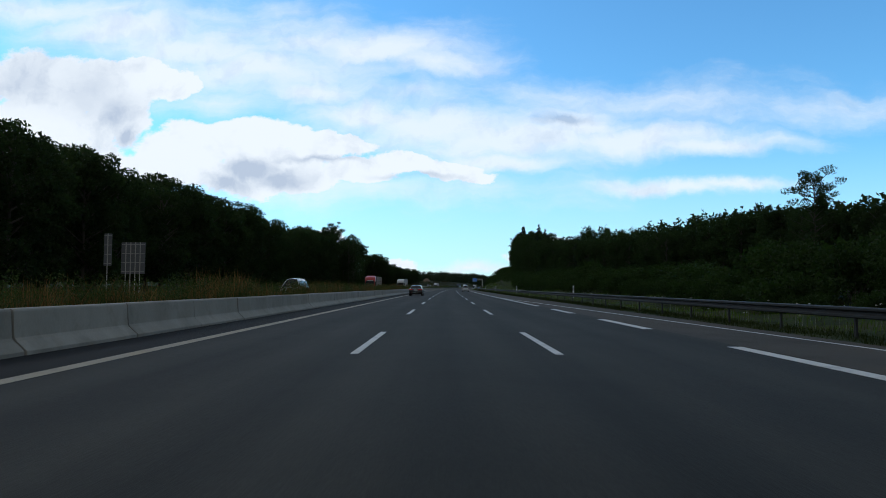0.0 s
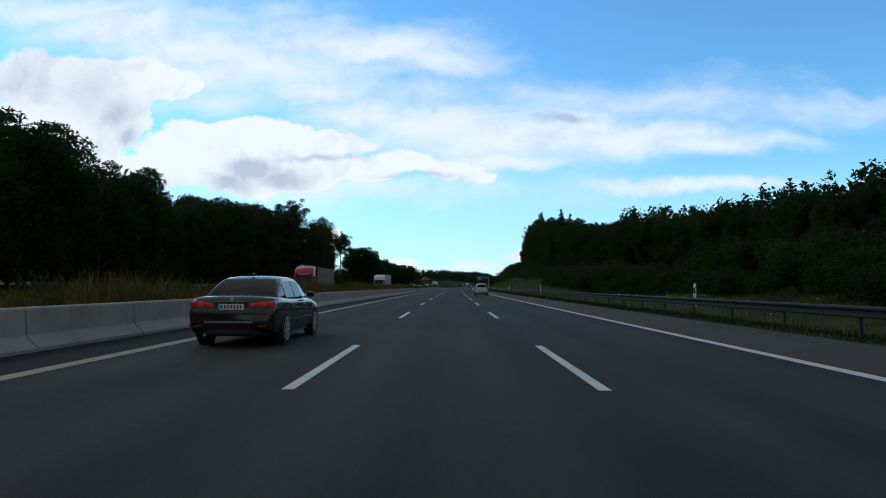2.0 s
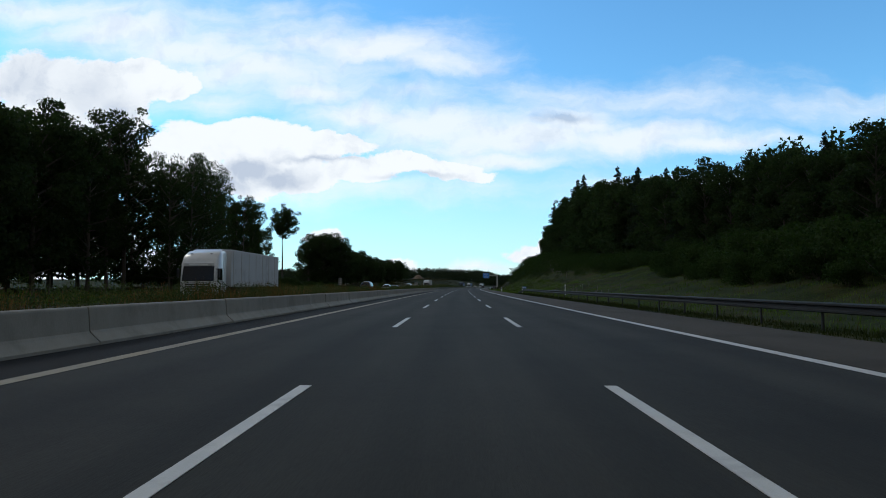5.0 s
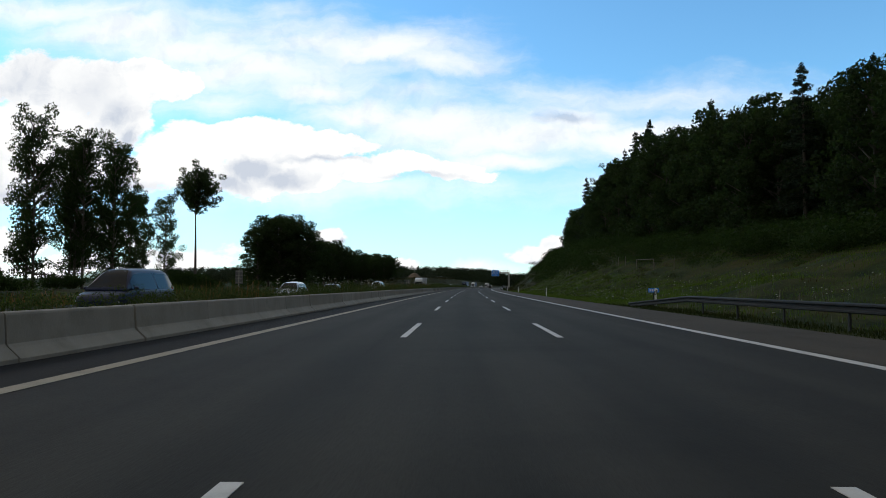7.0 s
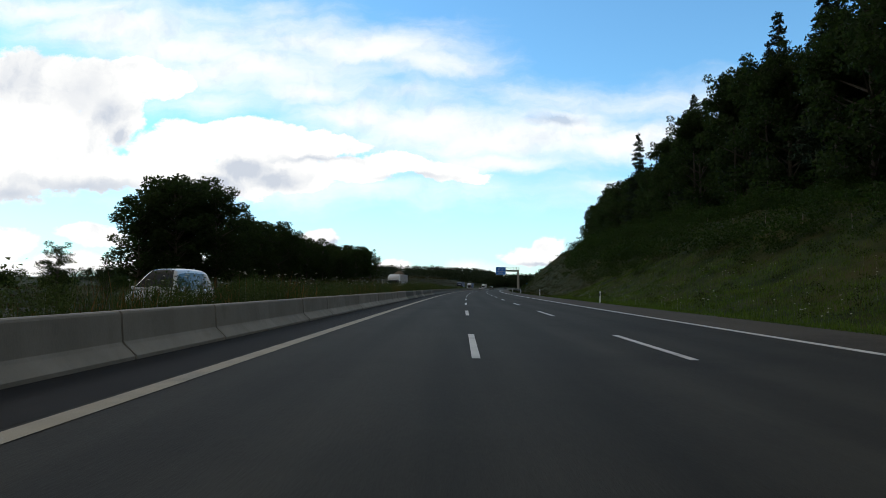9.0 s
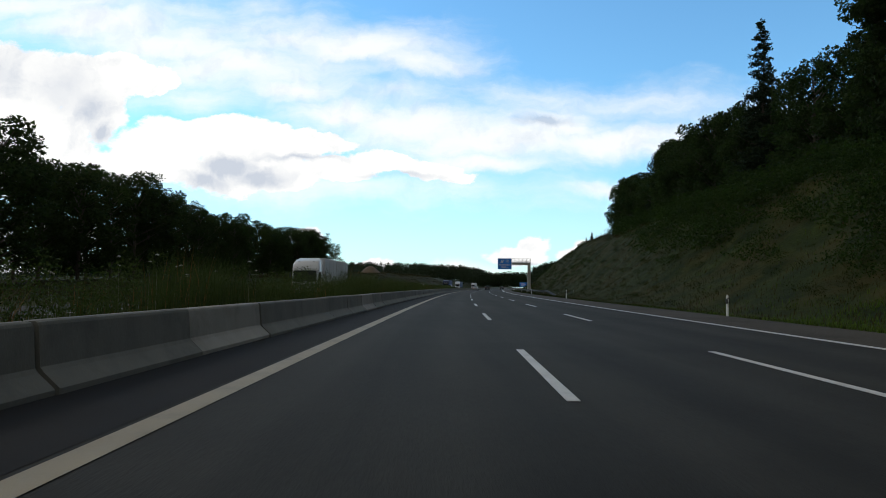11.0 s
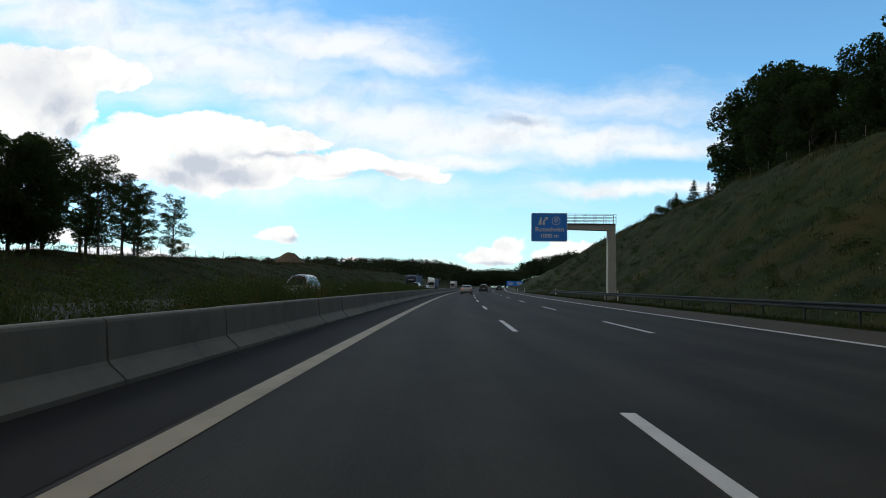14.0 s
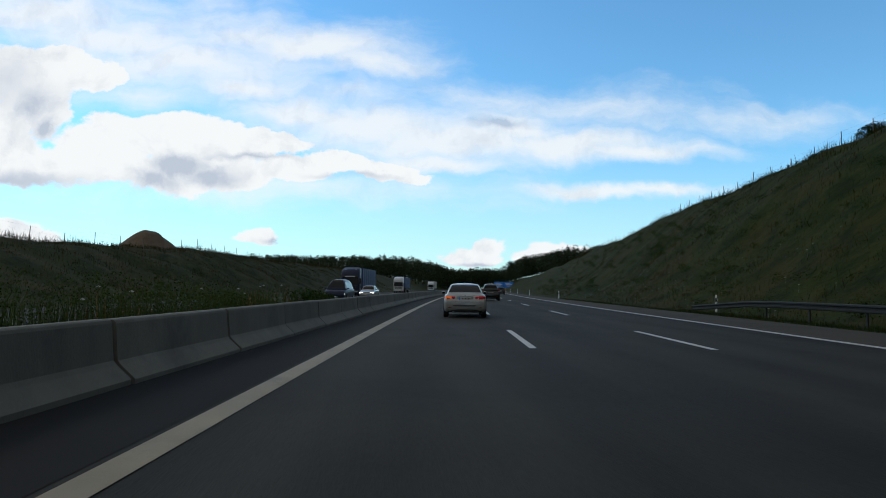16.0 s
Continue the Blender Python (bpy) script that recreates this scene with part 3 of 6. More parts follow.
LBL_D = "tall broadleaf tree with dense dark green crown at the wood's edge"
LBL_T = "slender broadleaf tree with bare trunk and airy crown"
LBL_C = "tall dark spruce with drooping branches on the bank"
dense = [make_tree("broadleaf_tree", 17.0, 5.2, 10 + i, 0.10, 1.0, LBL_D) for i in range(4)]
back = [make_tree("broadleaf_tree", 17.0, 5.4, 20 + i, 0.12, 1.0, LBL_D, 0.27) for i in range(3)]
slim = [make_tree("broadleaf_tree", 20.0, (4.0, 4.6, 3.6, 4.8)[i], 30 + i, (0.12, 0.22, 0.28, 0.16)[i], (0.40, 0.5, 0.36, 0.55)[i], LBL_T) for i in range(4)]
tall = [make_tree("broadleaf_tree", 25.0, 6.6, 60 + i, 0.10, 0.59, "tall spreading broadleaf tree at the wood's corner") for i in range(2)]
lone_tree = make_tree("broadleaf_tree", 20.0, 4.0, 41, 0.68, 0.55, LBL_T)
spruce = [make_tree("conifer_tree", 22.0, 3.6, 50 + i, 0.22, 1.0, LBL_C) for i in range(3)]
shrubs = [make_shrub(70 + i, 2.6, 2.2, "dense green shrub on the grassy bank") for i in range(3)]
used = set()


def plant(pool, s, X, height, ref, group, wide=1.0):
    src = random.choice(pool)
    z = float(ground_top(s, X)) - 0.15
    k = height / ref
    m = at(s, X, z, random.uniform(0, 360))
    if src not in used:
        used.add(src)
        src.matrix_world = m
        src.scale = (k * wide, k * wide, k)
        tagged(src, group=group)
        return src
    ob = copy_thing(src, m)
    ob.scale = (k * wide, k * wide, k)
    tagged(ob, group=group)
    return ob


rnd = random.Random(5)
# left wood
s = 20.0
while s < 306:
    X0 = float(np.interp(s, [20, 150, 300], [-43, -47, -54]))
    for row in range(2):
        h = float(np.interp(s, [20, 75, 90, 110, 130, 150, 170, 190, 210, 240, 258, 281, 306], [17, 17, 18, 17.7, 17.3, 18.7, 17.8, 16.5, 17.7, 19.3, 21.6, 24.0, 25.5])) * rnd.uniform(0.88, 1.06) + 1.2 * row
        plant(back if row else (slim if s > 272 and rnd.random() < 0.7 else dense), s + rnd.uniform(-2, 2), X0 - 8 * row + rnd.uniform(-2, 2), h, 17.0, "left wood")
    s += rnd.uniform(5.0, 7.0)
# thinning edge of the left wood, single trees, round clump
for s, X, h in ((296, -46, 22), (302, -45, 23), (306, -50, 25), (311, -46.5, 25), (315, -51, 26), (318, -48, 25.5), (324, -52, 25)):
    plant(tall, s, X, h, 25.0, "tall trees at the wood's corner", 0.9)
for s, X, h in ((314, -59, 24), (324, -60, 24), (333, -60, 25),
                (357, -60, 27), (360, -63, 26), (362, -56, 25.5), (365, -59, 24), (370, -62, 25), (367, -61, 25), (372, -57, 26), (377, -60, 24), (381, -59, 20), (387, -61, 19), (394, -63, 20), (402, -62.5, 21)):
    plant(slim, s, X, h, 20.0, "sparse trees beyond the oncoming lanes", 0.74)
for s, X, h in ((303, -43, 4.6), (308, -44, 5.2), (313, -43.5, 4.4), (318, -45, 5.0), (323, -45.5, 4.2), (329, -47, 3.6)):
    plant(shrubs, s, X, h, 2.6, "undergrowth below the sparse trees")
for s in np.arange(404, 450, 5.0):
    plant(shrubs, float(s), -50 + rnd.uniform(-3, 3), rnd.uniform(1.2, 2.2), 2.6, "undergrowth below the sparse trees")
for s in np.arange(300, 400, 6.5):
    plant(shrubs, float(s), -51 + rnd.uniform(-2, 2), rnd.uniform(1.8, 4.0), 2.6, "undergrowth below the sparse trees")
plant([lone_tree], 410, -59.5, 27.2, 20.0, "sparse trees beyond the oncoming lanes")
for s, X, h in ((473, -67, 19), (476, -61, 22), (483, -67, 23), (484, -56, 22), (489, -62, 24), (494, -56, 19), (503, -57, 16), (480, -64, 23.5)):
    plant(dense, s, X, h, 17.0, "round clump of trees", 1.2)
s = 510.0
while s < 614:
    for row in range(2):
        X = float(np.interp(s, [487, 530, 640], [-56, -53, -45])) - 9 * row + rnd.uniform(-1.5, 1.5)
        top_z = float(np.interp(s, [500, 526, 540, 560, 600, 640], [17.0, 18.5, 16.5, 15.5, 17.0, 17.5])) * rnd.uniform(0.88, 1.06) + 1.5 * row
        many = rnd.random() < (0.55 if s < 570 else 0.5)
        plant(dense if many else slim, s + rnd.uniform(-2, 2), X, top_z - float(ground_top(s, X)), 17.0 if many else 20.0, "left trees beyond the mound", 1.1 if many else 1.25)
    s += rnd.uniform(4.2, 6.2)
for s, X, top_z in ((617, -51, 17.8), (622, -49, 17.0), (624, -56, 17.5), (629, -51, 16.4), (634, -53, 16.0), (637, -49, 15.4)):
    plant(slim, s, X, top_z - float(ground_top(s, X)), 20.0, "left trees beyond the mound", 1.5)
# right wood: low and set back at first, then tall on the crest
s = 40.0
while s < 671:
    front = float(np.interp(s, [40, 150, 260, 330, 420, 540, 590, 668], [70, 62, 48, 42, 41.5, 43, 46, 49.5]))
    for row in range(2):
        h = float(np.interp(s, [40, 105, 130, 165, 230, 264, 290, 325, 354, 381, 400, 425, 445, 461, 480, 495, 530, 545, 575, 600, 612, 635, 650, 680], [11.5, 11.2, 13, 14, 14, 15.4, 18.5, 18.8, 21, 24.5, 26, 25, 24, 22, 22, 18.2, 18.2, 21.5, 22.5, 22.5, 19.5, 19.5, 24.5, 24.5])) * rnd.uniform(0.80, 1.0)
        X = front + row * 7 + rnd.uniform(-2, 2)
        conifer = rnd.random() < np.interp(s, [40, 330, 420, 520, 600], [0.03, 0.10, 0.35, 0.30, 0.10])
        plant(spruce if conifer else (back if row else dense), s + rnd.uniform(-2.5, 2.5), X, h * (1.15 if conifer else 1.0), 22.0 if conifer else 17.0, "right wood")
    s += rnd.uniform(5.5, 7.5)
plant(slim, 110, 59.5, 18, 20.0, "right wood")
for s, top_z in ((437, 40.3), (449, 38.2), (473, 38.8), (520, 41.9)):
    plant(spruce, s, 41.3, top_z - float(ground_top(s, 41.3)), 22.0, "right wood")
for s, X, h in ((418, 39, 21), (434, 38.5, 23), (447, 39, 24), (466, 39, 23), (489, 41, 22)):
    plant([lone_tree], s, X, h, 20.0, "tall bare-trunked trees on the bank")
# hedge on the right
s = 30.0
while s < 300:
    X0 = float(np.interp(s, [30, 200, 260, 300], [17, 19, 24, 30]))
    for row in range(2):
        plant(shrubs, s + rnd.uniform(-1, 1), X0 + 1.5 + row * 3.6 + rnd.uniform(-0.8, 0.8), rnd.uniform(1.5, 3.3) + 1.0 * row, 2.6, "shrubs on the right bank")
    s += rnd.uniform(3.6, 4.8)
scrub, low = [], []
for k in range(600):
    s = rnd.uniform(320, 590)
    lo = float(np.interp(s, [320, 380, 440, 500, 540, 590], [29, 23, 17.5, 18.5, 26, 32]))
    X = lo + (42 - lo) * rnd.random() ** 0.9
    h = rnd.uniform(1.2, 3.4) * (0.6 if X < lo + 2 else 1.0)
    scrub.append((s, X, h, h * rnd.uniform(0.6, 0.95)))
for k in range(130):
    h = rnd.uniform(3.0, 5.0)
    scrub.append((rnd.uniform(270, 352), rnd.uniform(40, 58), h, h * rnd.uniform(0.6, 0.8)))
for k in range(160):
    h = rnd.uniform(0.4, 1.3)
    scrub.append((rnd.uniform(560, 800), 14 + 12 * rnd.random(), h, h * rnd.uniform(0.4, 0.6)))


# ---- woods behind the front rows and on the far hill ----
def wood(name, rows, label, seed, mat, quads=60, leaf=0.33, slender=0.8):
    """Many distant trees as one mass of leaf clumps: rows of s, X, height, half width."""
    rng = np.random.default_rng(seed)
    vs, fs, n0 = [], [], 0
    for s, X, h, w in rows:
        z = float(ground_top(s, X))
        p = P(s, X, z)
        c = [(p.x + rng.normal() * w * 0.4, p.y + rng.normal() * w * 0.4, z + h * u) for u in (0.3, 0.5, 0.7, 0.86)]
        r = [(w * 0.95, h * 0.2), (w, h * 0.2), (w * 0.85, h * 0.18), (w * 0.5, h * 0.15)]
        v, f = leaf_cloud(rng, c, r, quads, w * leaf, slender)
        vs.append(v)
        fs.append(f + n0)
        n0 += len(v)
    ob = new(name, mesh_from(name, np.concatenate(vs), np.concatenate(fs), mat))
    return tagged(ob, label, "forest", kind="stuff")


for k in range(900):
    s = rnd.uniform(330, 760)
    X = 12.5 + (20 if s < 540 else 14) * rnd.random()
    h = rnd.uniform(0.25, 0.8)
    low.append((s, X, h, h * rnd.uniform(0.6, 1.0)))
for k in range(300):
    h = rnd.uniform(0.3, 0.8)
    low.append((rnd.uniform(540, 820), -29 - 14 * rnd.random(), h, h * rnd.uniform(0.6, 1.0)))
wood("bank_brambles", low, "low dark brambles and herbs spread over the cut bank", 12, M_HEATH, 150, 0.07)
wood("bank_scrub", scrub, "low dense scrub and brambles covering parts of the cut bank", 8, M_SHRUB, 560, 0.056)
rows = [(s, rnd.uniform(-100, -60), rnd.uniform(15, 21), 4.0) for s in np.arange(10, 300, 1.6)]
wood("left_forest", rows, "dense dark forest behind the edge trees, seen beyond the oncoming lanes", 3, M_LEAF, 420, 0.20)
rows = []
for s in np.arange(30, 640, 1.5):
    f = float(np.interp(s, [40, 150, 260, 330, 420, 560, 640], [84, 76, 62, 55, 54, 57, 58]))
    h = float(np.interp(s, [40, 150, 260, 330, 420, 500, 640], [12, 13, 15, 18, 20, 19, 14]))
    rows.append((s, f + rnd.uniform(0, 26), h * rnd.uniform(0.85, 1.1), 3.6))
for s in np.arange(95, 350, 1.7):
    X = 66 + rnd.uniform(-3, 4)
    top_z = float(np.interp(s, [100, 130, 150, 175, 205, 228, 256, 280, 300, 322, 350], [15.3, 17.6, 19.0, 20.2, 20.4, 22, 22.6, 24.6, 27.2, 29.6, 32]))
    rows.append((s, X, (top_z - float(ground_top(s, X))) * rnd.uniform(0.90, 1.04), 2.4))
wood("right_forest", rows, "dense dark mixed forest behind the edge trees on the cut bank", 4, M_LEAF, 420, 0.20)
rows = []
for k in range(1500):
    s, X = rnd.uniform(1010, 1240), rnd.uniform(-520, 420)
    if abs(X + 8) < 24 or (-30 < X < 45 and s < 1120):
        continue
    rows.append((s, X, rnd.uniform(15, 17.2), 4.5))
for k in range(220):
    rows.append((rnd.uniform(1170, 1290), rnd.uniform(-70, 70), rnd.uniform(17.5, 19), 5.0))
wood("far_forest", rows, "distant dark forest on the low hill across the motorway", 6, M_FAR, 280, 0.13)

# ---- guardrails ----
RAIL = [(0.03, 0.0), (-0.05, 0.012), (-0.075, 0.035), (-0.075, 0.085), (0.0, 0.125), (0.0, 0.185), (-0.075, 0.225), (-0.075, 0.275), (-0.05, 0.298), (0.05, 0.31)]


def guardrail(s_from, s_to, X, sink_start, sink_end):
    top = tagged(new("guardrail"), "grey galvanised steel guardrail on posts beside the hard shoulder", "guardrail")
    s = np.arange(s_from, s_to + 0.1, 4.0)
    n = len(RAIL)
    v, f = [], []
    for i, q in enumerate(s):
        drop = 0.0
        if sink_start:
            drop = max(drop, 0.62 * (1 - min(1.0, (q - s_from) / 12.0)))
        if sink_end:
            drop = max(drop, 0.62 * (1 - min(1.0, (s_to - q) / 12.0)))
        for x, z in RAIL:
            v.append(P(q, X + x, 0.44 + z - drop))
    for i in range(len(s) - 1):
        for k in range(n - 1):
            f.append((i * n + k, i * n + k + 1, (i + 1) * n + k + 1, (i + 1) * n + k))
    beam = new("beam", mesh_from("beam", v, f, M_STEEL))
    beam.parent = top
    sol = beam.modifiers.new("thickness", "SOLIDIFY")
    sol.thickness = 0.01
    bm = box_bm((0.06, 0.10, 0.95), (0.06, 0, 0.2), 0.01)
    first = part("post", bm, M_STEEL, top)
    first.matrix_world = at(s_from + 14, X, 0)
    for q in np.arange(s_from + 18, s_to - 12, 4.0):
        ob = new("post", first.data)
        ob.parent = top
        ob.matrix_world = at(float(q), X, 0)


guardrail(-60, 312, 10.6, False, True)
guardrail(525, 656, 11.35, True, True)


# ---- delineator posts ----
def delineator():
    top = new("delineator_post")
    bm = bmesh.new()
    v = []
    for z, w in ((0.0, 0.06), (0.93, 0.055), (1.02, 0.03)):
        for a in range(3):
            t = radians(-90 + a * 120)
            v.append(bm.verts.new((math.cos(t) * w * 1.3, math.sin(t) * w * 1.3 + 0.02, z)))
    for k in range(2):
        for a in range(3):
            b = (a + 1) % 3
            bm.faces.new((v[k * 3 + a], v[k * 3 + b], v[k * 3 + 3 + b], v[k * 3 + 3 + a]))
    bm.faces.new(v[6:9])
    bmesh.ops.recalc_face_normals(bm, faces=bm.faces)
    part("body", bm, M_POSTW, top)
    bm = box_bm((0.15, 0.16, 0.24), (0, 0.01, 0.74), 0.02)
    for w in bm.verts:
        w.co.z += w.co.x * 0.6
    part("band", bm, M_BLACK, top, "slanted black band")
    part("reflector", box_bm((0.05, 0.01, 0.17), (0, -0.078, 0.74), 0.004), M_POSTW, top)
    return tagged(top, "white plastic delineator post with black band at the verge", "road post", "delineator posts")


dp = delineator()
dp.matrix_world = at(58, 10.73, 0.36, 4)
for s in (106, 158, 206, 258, 306):
    copy_thing(dp, at(s, 10.73, 0.36 if s < 300 else 0.1, random.uniform(-8, 8)))
for k in range(1, 16):
    copy_thing(dp, at(301.3 + 50 * k, 9.68 if k not in (6, 7) else 12.2, -0.06, random.uniform(-8, 8)))


# ---- grass, weeds and flowers ----
def blades(name, places, label, mat, seed, lean=0.35):
    """Tufts of thin blades: rows of s, X, height, half spread, blade count, blade width."""
    rng = np.random.default_rng(seed)
    pl = np.array(places, float)
    cnt = pl[:, 4].astype(int)
    idx = np.repeat(np.arange(len(pl)), cnt)
    s = pl[idx, 0] + rng.normal(size=len(idx)) * pl[idx, 3]
    X = pl[idx, 1] + rng.normal(size=len(idx)) * pl[idx, 3]
    z = ground_top(s, X) - 0.03
    h = pl[idx, 2] * (0.45 + 0.65 * rng.random(len(idx)))
    root = PV(s, X, z)
    az = rng.random(len(idx)) * 6.283
    d = np.stack([np.cos(az), np.sin(az), np.zeros(len(idx))], 1)
    w = np.stack([-np.sin(az), np.cos(az), np.zeros(len(idx))], 1) * (pl[idx, 5] * (0.6 + 0.8 * rng.random(len(idx))))[:, None]
    k = (h * lean * rng.random(len(idx)))[:, None]
    up = np.array([0, 0, 1.0])
    mid = root + d * k * 0.35 + up * (h * 0.6)[:, None]
    tip = root + d * k + up * h[:, None]
    v = np.stack([root - w, root + w, mid + w * 0.8, mid - w * 0.8, tip], 1).reshape(-1, 3)
    i = np.arange(len(idx)) * 5
    f = np.concatenate([np.stack([i, i + 1, i + 2], 1), np.stack([i, i + 2, i + 3], 1), np.stack([i + 3, i + 2, i + 4], 1)])
    ob = new(name, mesh_from(name, v, f, mat))
    return tagged(ob, label, "grass", kind="stuff")


med, med_dry = [], []
for s in np.arange(-10, 640, 0.17):
    h = float(np.interp(s, [0, 60, 140, 220, 280, 330, 400, 470, 510, 560, 625, 640], [1.6, 1.6, 1.55, 1.4, 1.2, 1.5, 1.75, 2.2, 1.95, 1.6, 1.6, 0.5]))
    h *= 0.8 + 0.35 * math.sin(s * 0.37) * math.sin(s * 0.11 + 1)
    med.append((s, rnd.uniform(-10.8, -9.15), h * rnd.uniform(0.75, 1.1), 0.28, 34, 0.007))
    if rnd.random() < (0.95 if s < 270 else 0.32 if s < 430 else 0.12):
        med_dry.append((s, rnd.uniform(-10.8, -9.1), h * rnd.uniform(0.8, 1.12), 0.25, 26 if s < 280 else 14, 0.011))
for s in np.arange(640, 900, 0.8):
    med.append((s, rnd.uniform(-10.8, -8.6), 0.35, 0.3, 8, 0.02))
weed_rows = []
for s in np.arange(-10, 634, 0.5):
    h = float(np.interp(s, [0, 60, 140, 220, 280, 330, 400, 470, 510, 560, 625, 634], [1.45, 1.45, 1.4, 1.25, 1.05, 1.3, 1.5, 1.95, 1.7, 1.45, 1.4, 0.6]))
    weed_rows.append((s, rnd.uniform(-10.6, -8.9), h * rnd.uniform(0.8, 1.1), rnd.uniform(0.35, 0.6)))
wood("median_scrub", weed_rows, "dense dark green weeds filling the median strip", 9, M_WEED, 420, 0.075, 0.5)
blades("median_weeds", med, "tall green weeds growing behind the concrete barrier", M_WEED, 21, 0.55)
blades("median_dry_grass", med_dry, "tall dry brownish grass growing behind the concrete barrier", M_DRY, 22, 0.55)
tuft, heath, tuft_dry, bent = [], [], [], []
for k in range(22000):
    s = rnd.uniform(10, 700)
    X = 9.3 + 26 * rnd.random() ** 1.6
    big = 0.16 if X < 12.0 else rnd.uniform(0.15, 0.36)
    brown = (0.06 if s < 440 else 0.34) + (0.5 if s > 430 and math.sin(s * 0.16 + X * 0.2) * math.sin(X * 0.55 + s * 0.05) > 0.25 else 0)
    if rnd.random() < brown and X > 11.5:
        bent.append((s, X, big * 1.1, 0.45, 9, 0.007 + 0.0003 * X))
    else:
        (tuft if s + rnd.uniform(-60, 60) < 440 and (X > 12.2 or s > 316) else heath).append((s, X, big, 0.45, 10, 0.007 + 0.0003 * X))
for k in range(7000):
    s, X = rnd.uniform(312, 450), 9.5 + 13 * rnd.random()
    tuft.append((s, X, rnd.uniform(0.16, 0.42) * (0.5 if X < 11 else 1.0), 0.4, 10, 0.010))
for k in range(9000):
    s, X = rnd.uniform(380, 860), -27 - 26 * rnd.random()
    (heath if rnd.random() < 0.35 else bent).append((s, X, rnd.uniform(0.25, 0.5), 0.6, 9, 0.016))
for k in range(3000):
    s, X = rnd.uniform(20, 380), -27 - 12 * rnd.random()
    (tuft if rnd.random() < 0.6 else tuft_dry).append((s, X, rnd.uniform(0.5, 1.1), 0.5, 8, 0.022))
for k in range(3600):
    right = rnd.random() < 0.6
    s, X = rnd.uniform(540, 860), rnd.uniform(29, 34.5) if right else rnd.uniform(-50, -44)
    (heath if rnd.random() < 0.7 else bent).append((s, X, rnd.uniform(0.3, 0.8) if rnd.random() < 0.8 else rnd.uniform(0.8, 1.2), 0.3, 8, 0.014))
for k in range(5200):
    s = rnd.uniform(5, 312) if rnd.random() < 0.7 else rnd.uniform(520, 655)
    X = rnd.uniform(9.75, 11.9)
    heath.append((s, X, rnd.uniform(0.06, 0.14) if X < 10.5 else rnd.uniform(0.12, 0.30), 0.25, 16, 0.007))
blades("bank_bents", bent, "faded brown grass in patches on the cut bank", M_BENT, 26, 0.9)
blades("bank_heath", heath, "coarse dark grass on the steep cut bank and mound", M_HEATH, 25, 0.9)
blades("bank_grass", tuft, "rough green grass tufts on the cut bank and verge", M_GRASS, 23, 0.8)
blades("bank_dry_grass", tuft_dry, "dry yellow-brown grass tufts on the cut bank and verge", M_DRY, 24, 0.8)


# ---- overhead sign ----
M_GCON = material("pale_painted_steel", (0.34, 0.33, 0.29), (0.50, 0.48, 0.43), 1.0, 30.0, 0.7, 0.15, stain=(0.26, 0.25, 0.22), stain_scale=0.6)
M_BLUE = material("blue_sign_face", (0.028, 0.24, 0.80), (0.036, 0.27, 0.88), 0.8, 20.0, 0.45, 0.02)
M_WHITE = material("white_sign_face", (0.74, 0.75, 0.75), (0.84, 0.85, 0.85), 2.0, 20.0, 0.5, 0.02)
M_BACK = material("grey_sign_back", (0.10, 0.10, 0.105), (0.17, 0.17, 0.17), 1.5, 25.0, 0.6, 0.1)


def lettering(text, size, place, parent, mat, name="lettering", width=None):
    cu = bpy.data.curves.new(name, "FONT")
    cu.body, cu.size, cu.align_x, cu.align_y, cu.extrude = text, size, "CENTER", "CENTER", 0.004
    cu.offset = size * 0.016
    tmp = new("draft", cu)
    bpy.context.view_layer.update()
    me = bpy.data.meshes.new_from_object(tmp.evaluated_get(bpy.context.evaluated_depsgraph_get()))
    bpy.data.objects.remove(tmp)
    me.materials.clear()
    me.materials.append(mat)
    if width:
        xs = [v.co.x for v in me.vertices]
        k = width / (max(xs) - min(xs))
        for v in me.vertices:
            v.co.x *= k
    ob = new(name, me)
    ob.parent = parent
    ob.matrix_basis = Matrix.Translation(place) @ Matrix.Rotation(radians(90), 4, "X")
    return ob


